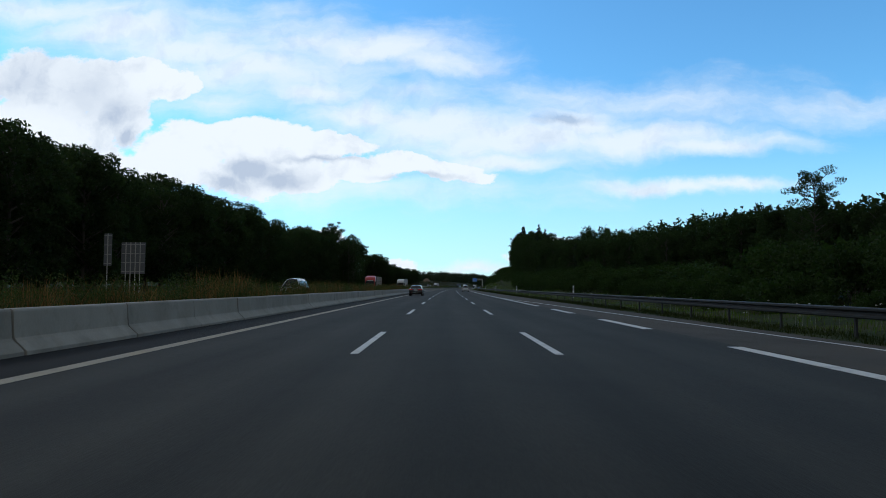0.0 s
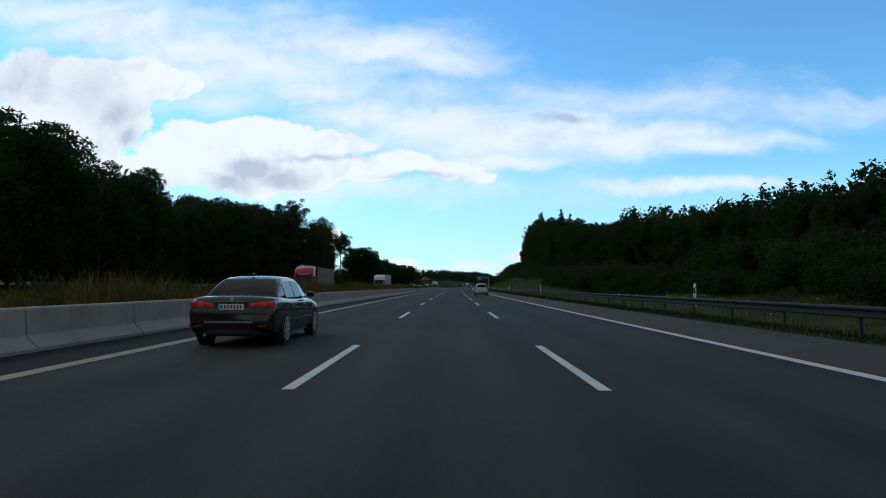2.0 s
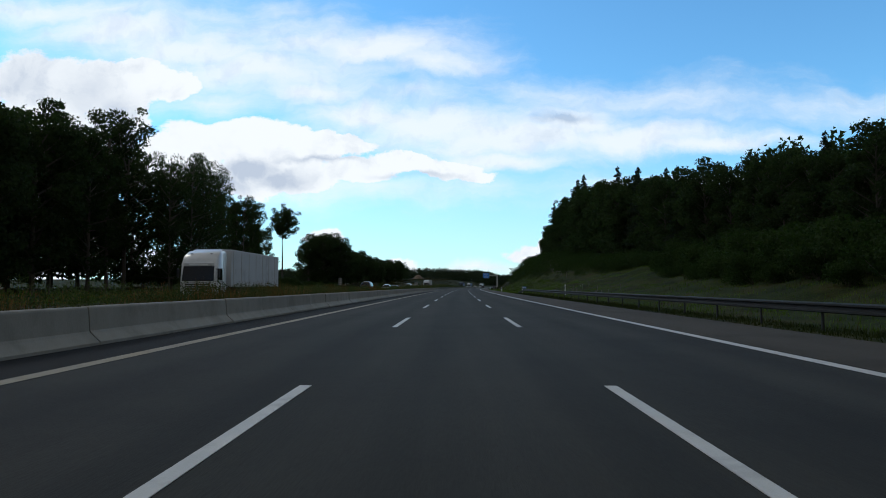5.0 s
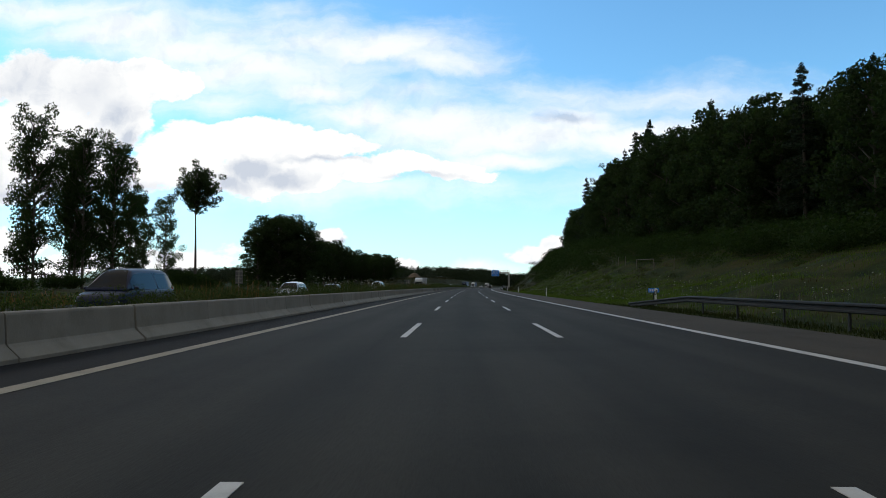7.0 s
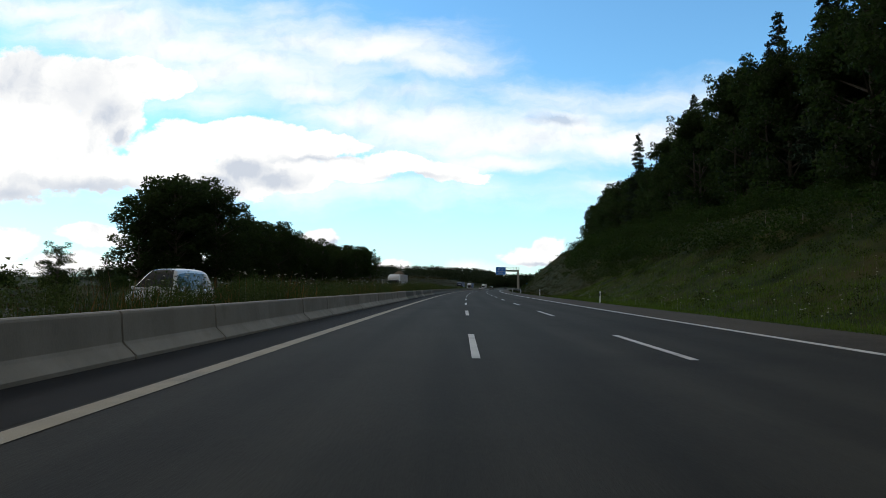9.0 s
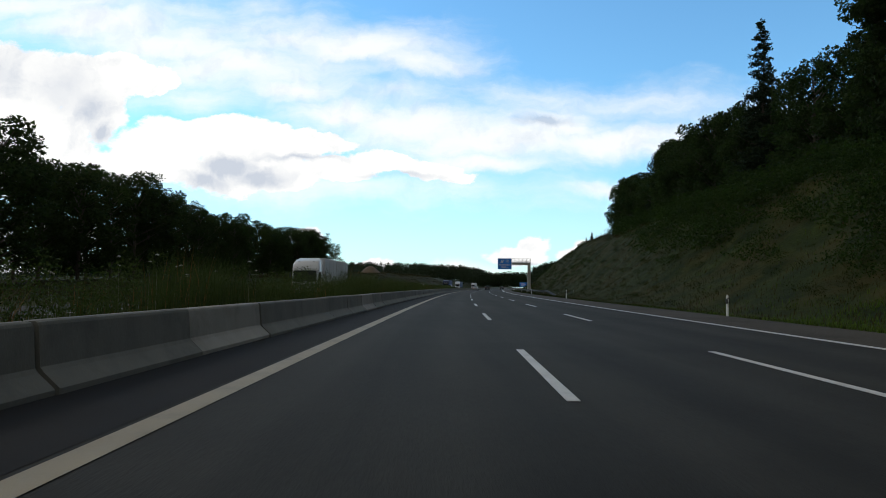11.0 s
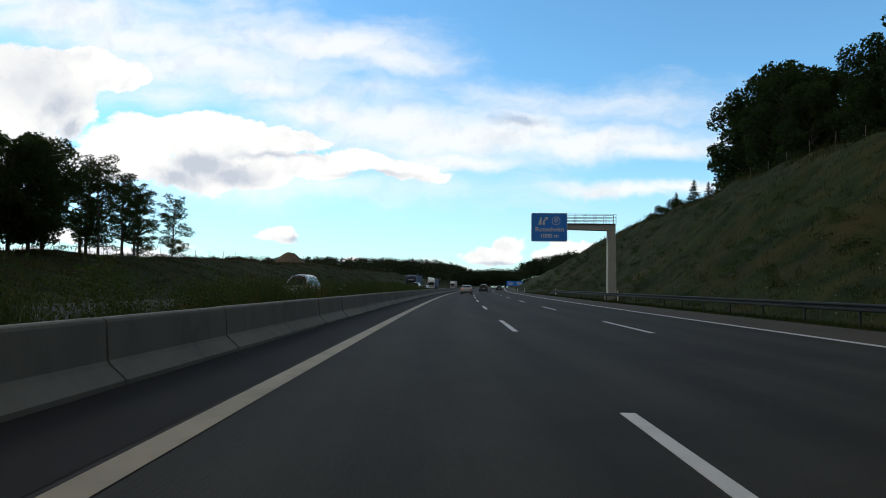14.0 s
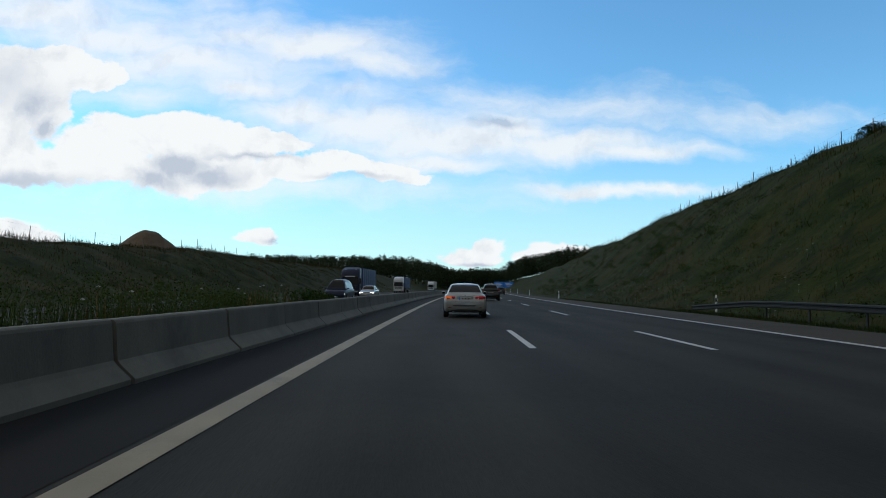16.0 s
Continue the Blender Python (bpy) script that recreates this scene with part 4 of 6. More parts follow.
def gantry(s):
    top = tagged(new("sign_gantry"), "pale cantilever sign gantry on one column with a railed walkway", "sign gantry")
    bm = bmesh.new()
    vs = []
    for z, wx, wy in ((0.6, 0.92, 0.92), (7.55, 0.80, 0.84)):
        for dx, dy in ((-1, -1), (1, -1), (1, 1), (-1, 1)):
            vs.append(bm.verts.new((12.75 + dx * wx / 2, dy * wy / 2, z)))
    for k in range(4):
        bm.faces.new((vs[k], vs[(k + 1) % 4], vs[4 + (k + 1) % 4], vs[4 + k]))
    bm.faces.new(vs[4:8])
    bm.faces.new(vs[3::-1])
    bmesh.ops.bevel(bm, geom=list(bm.edges), offset=0.03, segments=1, affect="EDGES")
    part("column", bm, M_GCON, top)
    part("pedestal", box_bm((1.3, 1.3, 1.0), (12.75, 0, 0.1), 0.03), M_WALL, top, "square concrete footing")
    part("base_plate", box_bm((1.0, 0.9, 0.05), (12.75, 0, 0.625), 0.01), M_GCON, top)
    bolt = None
    for dx in (-0.42, 0.42):
        for dy in (-0.36, 0.36):
            m = Matrix.Translation((12.75 + dx, dy, 0.69))
            if bolt is None:
                bolt = part("bolt", cyl_bm(0.03, 0.03, 0.1, None, 6), M_STEEL, top)
                bolt.matrix_basis = m
            else:
                ob = new("bolt", bolt.data)
                ob.parent, ob.matrix_basis = top, m
    bm = bmesh.new()
    vs = []
    for x, z0 in ((13.15, 7.35), (4.6, 7.55)):
        for y, z in ((-0.45, z0), (0.45, z0), (0.45, 8.05), (-0.45, 8.05)):
            vs.append(bm.verts.new((x, y, z)))
    for k in range(4):
        bm.faces.new((vs[k], vs[(k + 1) % 4], vs[4 + (k + 1) % 4], vs[4 + k]))
    bm.faces.new(vs[3::-1])
    bm.faces.new(vs[4:8])
    bmesh.ops.recalc_face_normals(bm, faces=bm.faces)
    bmesh.ops.bevel(bm, geom=list(bm.edges), offset=0.03, segments=1, affect="EDGES")
    part("arm", bm, M_GCON, top)
    part("walkway", box_bm((8.7, 1.25, 0.05), (8.85, 0, 8.085)), M_STEEL, top, "steel grating walkway")
    post = rail = None
    for y in (-0.6, 0.6):
        for x in np.arange(4.6, 13.2, 1.07):
            m = Matrix.Translation((float(x), y, 8.6))
            if post is None:
                post = part("railing_post", box_bm((0.05, 0.05, 1.05)), M_GCON, top)
                post.matrix_basis = m
            else:
                ob = new("railing_post", post.data)
                ob.parent, ob.matrix_basis = top, m
        for z in (8.42, 8.76, 9.12):
            m = Matrix.Translation((8.88, y, z)) @ Matrix.Rotation(radians(90), 4, "Y")
            if rail is None:
                rail = part("railing_bar", cyl_bm(0.025, 0.025, 8.6, None, 8), M_GCON, top)
                rail.matrix_basis = m
            else:
                ob = new("railing_bar", rail.data)
                ob.parent, ob.matrix_basis = top, m
    top.matrix_world = at(s, 0)
    return top


gantry(607.0)


def rounded_panel(w, h, d, r):
    bm = bmesh.new()
    pts = []
    for cx, cz, a0 in ((w / 2 - r, h / 2 - r, 0), (-w / 2 + r, h / 2 - r, 90), (-w / 2 + r, -h / 2 + r, 180), (w / 2 - r, -h / 2 + r, 270)):
        for k in range(5):
            a = radians(a0 + k * 22.5)
            pts.append((cx + r * math.cos(a), cz + r * math.sin(a)))
    f = [bm.verts.new((x, -d / 2, z)) for x, z in pts]
    b = [bm.verts.new((x, d / 2, z)) for x, z in pts]
    n = len(pts)
    bm.faces.new(f)
    bm.faces.new(b[::-1])
    for k in range(n):
        bm.faces.new((f[(k + 1) % n], f[k], b[k], b[(k + 1) % n]))
    bmesh.ops.recalc_face_normals(bm, faces=bm.faces)
    return bm


def flat_shape(pts, y, d=0.006):
    bm = bmesh.new()
    a = [bm.verts.new((x, y, z)) for x, z in pts]
    b = [bm.verts.new((x, y + d, z)) for x, z in pts]
    bm.faces.new(a)
    bm.faces.new(b[::-1])
    for k in range(len(pts)):
        q = (k + 1) % len(pts)
        bm.faces.new((a[q], a[k], b[k], b[q]))
    bmesh.ops.recalc_face_normals(bm, faces=bm.faces)
    return bm


def exit_sign(s):
    W, Hh = 3.85, 3.07
    top = tagged(new("motorway_sign"), "large blue motorway exit sign with white lettering hung on the gantry", "road sign")
    part("border", rounded_panel(W, Hh, 0.05, 0.16), M_WHITE, top, "white rim")
    part("face", rounded_panel(W - 0.12, Hh - 0.12, 0.07, 0.13), M_BLUE, top)
    for x in (-1.2, 0.0, 1.2):
        part("bracket", box_bm((0.10, 0.14, Hh - 0.3), (x, 0.10, 0), 0.01), M_STEEL, top)
    y = -0.047
    # pictogram: carriageway with a leaving lane
    part("lane_symbol", flat_shape([(-1.18, 0.28), (-0.86, 0.28), (-0.80, 1.05), (-0.96, 1.05)], y), M_WHITE, top, "white lane symbol")
    part("exit_arrow", flat_shape([(-0.76, 0.28), (-0.44, 0.28), (-0.50, 0.62), (-0.28, 0.86), (-0.16, 0.74), (-0.12, 1.12), (-0.50, 1.08), (-0.38, 0.96), (-0.66, 0.70)], y), M_WHITE, top, "white exit arrow")
    ring = []
    bm = bmesh.new()
    cx, cz = 0.72, 0.70
    for r in (0.46, 0.40):
        ring.append([bm.verts.new((cx + r * math.cos(2 * math.pi * k / 40), y, cz + r * math.sin(2 * math.pi * k / 40))) for k in range(40)])
    for k in range(40):
        q = (k + 1) % 40
        bm.faces.new((ring[0][k], ring[0][q], ring[1][q], ring[1][k]))
    geo = bmesh.ops.extrude_face_region(bm, geom=list(bm.faces))
    for v in geo["geom"]:
        if isinstance(v, bmesh.types.BMVert):
            v.co.y += 0.006
    part("ring", bm, M_WHITE, top, "white ring round the exit number")
    lettering("47", 0.62, (cx, y, cz), top, M_WHITE, "exit_number", 0.50)
    lettering("Rutesheim", 0.66, (0.04, y, -0.24), top, M_WHITE, "place_name", 3.05)
    lettering("1000 m", 0.62, (0.0, y, -0.94), top, M_WHITE, "distance_text", 1.85)
    top.matrix_world = at(s, 6.02, 7.66)
    return top


exit_sign(606.28)


def sign_back(s, X, w, z0, z1, posts, label):
    top = tagged(new("road_sign"), label, "road sign")
    g = float(ground_top(s, X))
    part("panel", rounded_panel(w, z1 - z0, 0.04, 0.05), M_BACK, top).location = (0, 0, (z0 + z1) / 2 - g)
    for k in range(posts):
        x = (-0.5 + (k + 0.5) / posts) * w * 0.8
        part("post", cyl_bm(0.045, 0.045, z1 - g + 0.2, Matrix.Translation((x, -0.07, (z1 - g) / 2 - 0.1)), 8), M_GCON, top)
    for z in np.linspace(z0 + 0.2, z1 - 0.2, 4):
        part("brace", box_bm((w * 0.96, 0.03, 0.05), (0, -0.035, float(z) - g)), M_GCON, top)
    top.matrix_world = at(s, X, g)
    return top


sign_back(62, -29.0, 2.2, 2.3, 5.2, 4, "grey back of a large road sign on four posts")
sign_back(60.5, -30.6, 0.7, 3.0, 5.9, 1, "narrow grey back of a road sign on one post")
sign_back(349, -28.5, 0.9, 1.5, 3.2, 1, "small grey back of a road sign on a post")
sign_back(541, -28.6, 1.7, 2.0, 3.5, 2, "grey back of a road sign on two posts")


def km_board(s, X):
    top = tagged(new("kilometre_board"), "small blue kilometre board with white characters on a post", "road sign")
    part("panel", rounded_panel(0.68, 0.28, 0.02, 0.03), M_BLUE, top).location = (0, 0, 1.12)
    part("post", cyl_bm(0.03, 0.03, 1.3, Matrix.Translation((0, 0.03, 0.6)), 8), M_STEEL, top)
    for k in range(4):
        part("character_bar", box_bm((0.09, 0.008, 0.15), (-0.21 + 0.14 * k, -0.014, 1.12)), M_WHITE, top)
    top.matrix_world = at(s, X, -0.15)


km_board(308.5, 11.3)


# ---- fences on the banks ----
M_FWOOD = material("weathered_wood", (0.10, 0.085, 0.07), (0.22, 0.19, 0.16), 3.0, 30.0, 0.9, 0.4, stretch=(1, 1, 0.2))


def fence(name, places, label):
    top = tagged(new(name), label, "fence")
    first = None
    tops = []
    for s, X in places:
        z = float(ground_top(s, X))
        m = at(s, X, z, rnd.uniform(0, 90)) @ Matrix.Rotation(radians(rnd.uniform(-4, 4)), 4, "X")
        if first is None:
            first = part("post", cyl_bm(0.04, 0.036, 1.6, Matrix.Translation((0, 0, 0.7)), 7), M_FWOOD, top)
            first.matrix_world = m
        else:
            ob = new("post", first.data)
            ob.parent = top
            ob.matrix_world = m
        tops.append(P(s, X, z))
    for hgt in (0.5, 1.0, 1.45):
        v, f = [], []
        for q in tops:
            for dx, dz in ((-0.003, 0), (0.003, 0), (0, 0.005)):
                v.append((q.x + dx, q.y, q.z + hgt + dz))
        for i in range(len(tops) - 1):
            for k in range(3):
                j = (k + 1) % 3
                f.append((i * 3 + k, i * 3 + j, i * 3 + 3 + j, i * 3 + 3 + k))
        ob = new("wire", mesh_from("wire", v, f, M_STEEL))
        ob.parent = top
    return top


bank_fence = fence("wire_fence", [(float(s), float(np.interp(s, [330, 370, 410, 560], [24.5, 24.5, 28, 33]))) for s in np.arange(348, 460, 9.0)], "wire fence on wooden posts part way up the bank")
a, b = [P(s, X, float(ground_top(s, X)) + 1.45) for s, X in ((357, 24.5), (366, 24.5))]
bm = bmesh.new()
limb(bm, a, b, 0.045, 0.04, 7)
part("rail", bm, M_FWOOD, bank_fence)
bm = bmesh.new()
limb(bm, a + Vector((0.5, 0.7, -1.6)), a, 0.045, 0.04, 7)
part("brace", bm, M_FWOOD, bank_fence)
stake = tagged(part("stake", cyl_bm(0.03, 0.026, 0.8, Matrix.Translation((0, 0, 0.3)), 7), M_FWOOD), "short pale wooden stake in the rough grass", "stake", "stakes in the grass")
stake.matrix_world = at(272, 16.5, float(ground_top(272, 16.5)))
for k in range(13):
    s, X = 264 + 3.1 * k + rnd.uniform(-1, 1), rnd.uniform(15.2, 19.0)
    copy_thing(stake, at(s, X, float(ground_top(s, X)) + rnd.uniform(-0.1, 0.1), rnd.uniform(0, 90)) @ Matrix.Rotation(radians(rnd.uniform(-9, 9)), 4, "X"))
fence("wire_fence", [(float(s), 33.0) for s in np.arange(560, 860, 5.0)], "wire fence on wooden posts along the bank's crest")
fence("wire_fence", [(float(s), -47.5) for s in np.arange(600, 860, 6.0)], "wire fence on wooden posts along the grassy mound")


for s, X, h in ((640, 34.5, 3.4), (652, 36, 5.5), (659, 35, 4.0), (668, 36, 3.0), (690, 35, 2.2)):
    plant(spruce, s, X, h, 22.0, "young spruces on the crest", 1.8)
for s, X, h in ((664, 34.0, 2.2), (671, 33.5, 1.6), (680, 33.6, 1.3), (657, 34.5, 2.6)):
    plant(shrubs, s, X, h, 2.6, "shrubs on the right bank")
for s, X, h in ((640, -9.4, 1.6), (416, -27.5, 2.0), (428, -28.5, 2.6)):
    plant(shrubs, s, X, h, 2.6, "shrubs by the oncoming lanes")

for s, X, h in ((385, -28, 4.3), (392, -28.5, 3.2), (388, -30, 2.8)):
    plant(slim, s, X, h, 20.0, "saplings by the oncoming lanes", 1.5)


def heap(s, X):
    bm = bmesh.new()
    rings = []
    for i in range(15):
        r = 5.3 * i / 14
        ring = []
        for k in range(36 if i else 1):
            co = Vector((math.cos(k * math.pi / 18) * r, math.sin(k * math.pi / 18) * r * 1.2, 3.4 * (0.5 + 0.5 * math.cos(math.pi * r / 5.3)) ** 0.75 - 0.3))
            n = noise.noise(co * 0.6) * 0.35 + noise.noise(co * 2.3) * 0.12
            ring.append(bm.verts.new(co + Vector((n * 0.5, n * 0.3, n * 0.5))))
        rings.append(ring)
    for i in range(14):
        for k in range(36):
            j = (k + 1) % 36
            lower = rings[i + 1][k], rings[i + 1][j]
            bm.faces.new((rings[0][0], *lower) if i == 0 else (rings[i][k], *lower, rings[i][j]))
    me = bpy.data.meshes.new("earth_mound")
    bm.to_mesh(me)
    bm.free()
    me.materials.append(material("bare_earth", (0.07, 0.05, 0.03), (0.16, 0.115, 0.075), 0.8, 12.0, 0.95, 0.8, depth=0.1))
    me.polygons.foreach_set("use_smooth", [True] * len(me.polygons))
    ob = new("earth_mound", me)
    ob.matrix_world = at(s, X, float(ground_top(s, X)) - 0.4)
    tagged(ob, "pointed pile of bare brown earth on the grassy bank", "earth mound")


heap(716, -54)


# ---- vehicles ----
def paint(name, col, metal=0.5, rough=0.28, coat=0.6):
    k = 0.82
    return material(name, tuple(c * k for c in col), col, 1.2, 200.0, rough, 0.0, metal=metal, coat=coat, stain=tuple(c * 0.7 for c in col), stain_scale=0.8)


M_SILVER = paint("silver_paint", (0.44, 0.44, 0.43), 0.3)
M_WSILV = paint("pale_silver_paint", (0.60, 0.605, 0.60), 0.3)
M_BROWN = paint("dark_brown_paint", (0.026, 0.017, 0.014), 0.2, 0.25, 0.5)
M_NAVY = material("navy_paint", (0.010, 0.016, 0.045), (0.016, 0.024, 0.062), 1.2, 100.0, 0.35, 0.0, spec=0.3)
M_DARK = paint("black_paint", (0.015, 0.016, 0.018), 0.3)
M_WPAINT = paint("white_paint", (0.66, 0.67, 0.67), 0.0, 0.35)
M_RED = paint("red_paint", (0.45, 0.02, 0.02), 0.0, 0.35)
M_TARP = material("blue_tarpaulin", (0.02, 0.045, 0.13), (0.035, 0.075, 0.20), 0.6, 15.0, 0.6, 0.2)
M_TARPW = material("white_tarpaulin", (0.42, 0.43, 0.44), (0.56, 0.57, 0.57), 0.6, 15.0, 0.6, 0.2, stain=(0.3, 0.3, 0.3), stain_scale=0.7)
M_GLASS = material("dark_tinted_glass", (0.004, 0.005, 0.006), (0.008, 0.009, 0.011), 1.0, 10.0, 0.05, 0.0, spec=0.25)
M_RUBBER = material("tyre_rubber", (0.012, 0.012, 0.012), (0.022, 0.022, 0.022), 6.0, 60.0, 0.85, 0.2)
M_RIM = material("alloy_rim", (0.42, 0.42, 0.43), (0.56, 0.56, 0.57), 4.0, 50.0, 0.35, 0.0, metal=0.2)
M_CHROME = material("chrome_trim", (0.5, 0.5, 0.5), (0.6, 0.6, 0.6), 4.0, 50.0, 0.15, 0.0, metal=1.0)
M_TAIL = glow("lit_red_lamp", (0.40, 0.010, 0.012), 0.12)
M_AMBER = glow("lit_amber_lamp", (0.85, 0.16, 0.03), 0.4)
M_TAILOFF = material("red_lamp_glass", (0.20, 0.008, 0.008), (0.30, 0.012, 0.012), 8.0, 50.0, 0.15, 0.0, coat=0.8)
M_HEAD = glow("lit_headlamp", (1.0, 0.97, 0.9), 3.0)
M_LAMP = material("clear_lamp_glass", (0.45, 0.46, 0.48), (0.6, 0.6, 0.62), 8.0, 50.0, 0.1, 0.0, coat=0.8)
M_PLATE = material("plate_white", (0.60, 0.60, 0.58), (0.70, 0.70, 0.68), 6.0, 50.0, 0.5, 0.0)


def loft(rings, close=True):
    bm = bmesh.new()
    vs = [[bm.verts.new(p) for p in r] for r in rings]
    for a, b in zip(vs, vs[1:]):
        for k in range(len(a)):
            q = (k + 1) % len(a)
            bm.faces.new((a[k], a[q], b[q], b[k]))
    if close:
        bm.faces.new(vs[0][::-1])
        bm.faces.new(vs[-1])
    bmesh.ops.recalc_face_normals(bm, faces=bm.faces)
    return bm


def spline(y, ys, zs):
    """Smooth curve through stations without overshoot."""
    i = max(0, min(len(ys) - 2, sum(1 for q in ys if q <= y) - 1))
    d = [(zs[k + 1] - zs[k]) / (ys[k + 1] - ys[k]) for k in range(len(ys) - 1)]

    def slope(k):
        if k == 0 or k == len(ys) - 1:
            return d[0] if k == 0 else d[-1]
        return 0.0 if d[k - 1] * d[k] <= 0 else 2 * d[k - 1] * d[k] / (d[k - 1] + d[k])

    h = ys[i + 1] - ys[i]
    u = min(1.0, max(0.0, (y - ys[i]) / h))
    return ((2 * u**3 - 3 * u**2 + 1) * zs[i] + (u**3 - 2 * u**2 + u) * h * slope(i)
            + (-2 * u**3 + 3 * u**2) * zs[i + 1] + (u**3 - u**2) * h * slope(i + 1))


def body_ring(y, zb, zt, w):
    """Lower body: tucked sill, bulging flank with a crease, rounded shoulder."""
    k = zt - zb
    half = [(0.80, 0.0), (0.90, 0.02), (0.955, 0.09), (0.975, 0.20), (0.985, 0.34), (0.997, 0.50), (1.0, 0.60), (0.996, 0.68), (0.982, 0.74), (0.978, 0.82),
            (0.960, 0.89), (0.925, 0.945), (0.87, 0.975), (0.74, 0.995), (0.45, 1.012), (0.18, 1.018)]
    return [(x * w, y, zb + z * k) for x, z in half] + [(-x * w, y, zb + z * k) for x, z in reversed(half)]


def cabin_ring(y, zt, z0, wb):
    k = max(0.02, zt - z0)
    half = [(wb, z0 - 0.03), (wb - k * 0.10, z0 + k * 0.25), (wb - k * 0.21, z0 + k * 0.52), (wb - k * 0.34, z0 + k * 0.78), (wb - k * 0.40, z0 + k * 0.88), (wb - k * 0.47, z0 + k * 0.95),
            (wb - k * 0.58, z0 + k * 0.985), (wb * 0.55 - k * 0.2, z0 + k + 0.012), (0.12, z0 + k + 0.018)]
    return [(x, y, z) for x, z in half] + [(-x, y, z) for x, z in reversed(half)]


def rounded_bar(pts, wx, wy, name, mat, parent, label=""):
    """A tube of flattened section along points."""
    rings = []
    for i, p_ in enumerate(pts):
        rings.append([(p_[0] + wx * math.cos(a), p_[1], p_[2] + wy * math.sin(a)) for a in np.linspace(0, 2 * math.pi, 9)[:-1]])
    return part(name, loft(rings), mat, parent, label, True)


def wheel(parent, x, y, r, width, rim_r, mat_rim=None):
    side = 1 if x > 0 else -1
    rings = []
    for dx, rr in ((-width / 2, r - 0.05), (-width / 2 + 0.02, r - 0.012), (-width / 2 + 0.05, r), (width / 2 - 0.05, r), (width / 2 - 0.02, r - 0.012), (width / 2, r - 0.05), (width / 2 - 0.03, rim_r), (-width / 2 + 0.03, rim_r)):
        rings.append([(x + side * dx, y + rr * math.cos(2 * math.pi * k / 24), r + rr * math.sin(2 * math.pi * k / 24)) for k in range(24)])
    tyre = part("wheel", loft(rings + [rings[0]], False), M_RUBBER, parent, "black tyre on a spoked rim", True)
    bm = cyl_bm(rim_r, rim_r * 0.96, width * 0.5, Matrix.Translation((x, y, r)) @ Matrix.Rotation(radians(90 * side), 4, "Y"), 24)
    part("rim_well", bm, M_BLACK, tyre)
    bm = bmesh.new()
    for k in range(7):
        m = Matrix.Translation((x + side * width * 0.43, y, r)) @ Matrix.Rotation(2 * math.pi * k / 7, 4, "X")
        box_bm((0.025, rim_r * 0.22, rim_r * 0.98), (0, 0, rim_r * 0.5), 0, bm, m)
    cyl_bm(rim_r * 0.22, rim_r * 0.2, 0.05, Matrix.Translation((x + side * width * 0.43, y, r)) @ Matrix.Rotation(radians(90 * side), 4, "Y"), 12, bm)
    for k in range(24):
        m = Matrix.Translation((x + side * width * 0.43, y, r)) @ Matrix.Rotation(2 * math.pi * k / 24, 4, "X")
        box_bm((0.02, rim_r * 0.27, 0.025), (0, 0, rim_r * 0.97), 0, bm, m)
    part("rim", bm, mat_rim or M_RIM, tyre, "silver alloy rim")


def plate(parent, y, z, back=True):
    sgn = -1 if back else 1
    pl = part("number_plate", box_bm((0.52, 0.012, 0.115), (0, y + sgn * 0.006, z), 0.003), M_PLATE, parent, "white plate with dark bars")
    for k in range(7):
        part("plate_bar", box_bm((0.026, 0.006, 0.062), (-0.175 + k * 0.062, y + sgn * 0.014, z)), M_BLACK, pl)
    part("plate_band", box_bm((0.04, 0.006, 0.105), (-0.235, y + sgn * 0.014, z)), M_BLUE, pl)


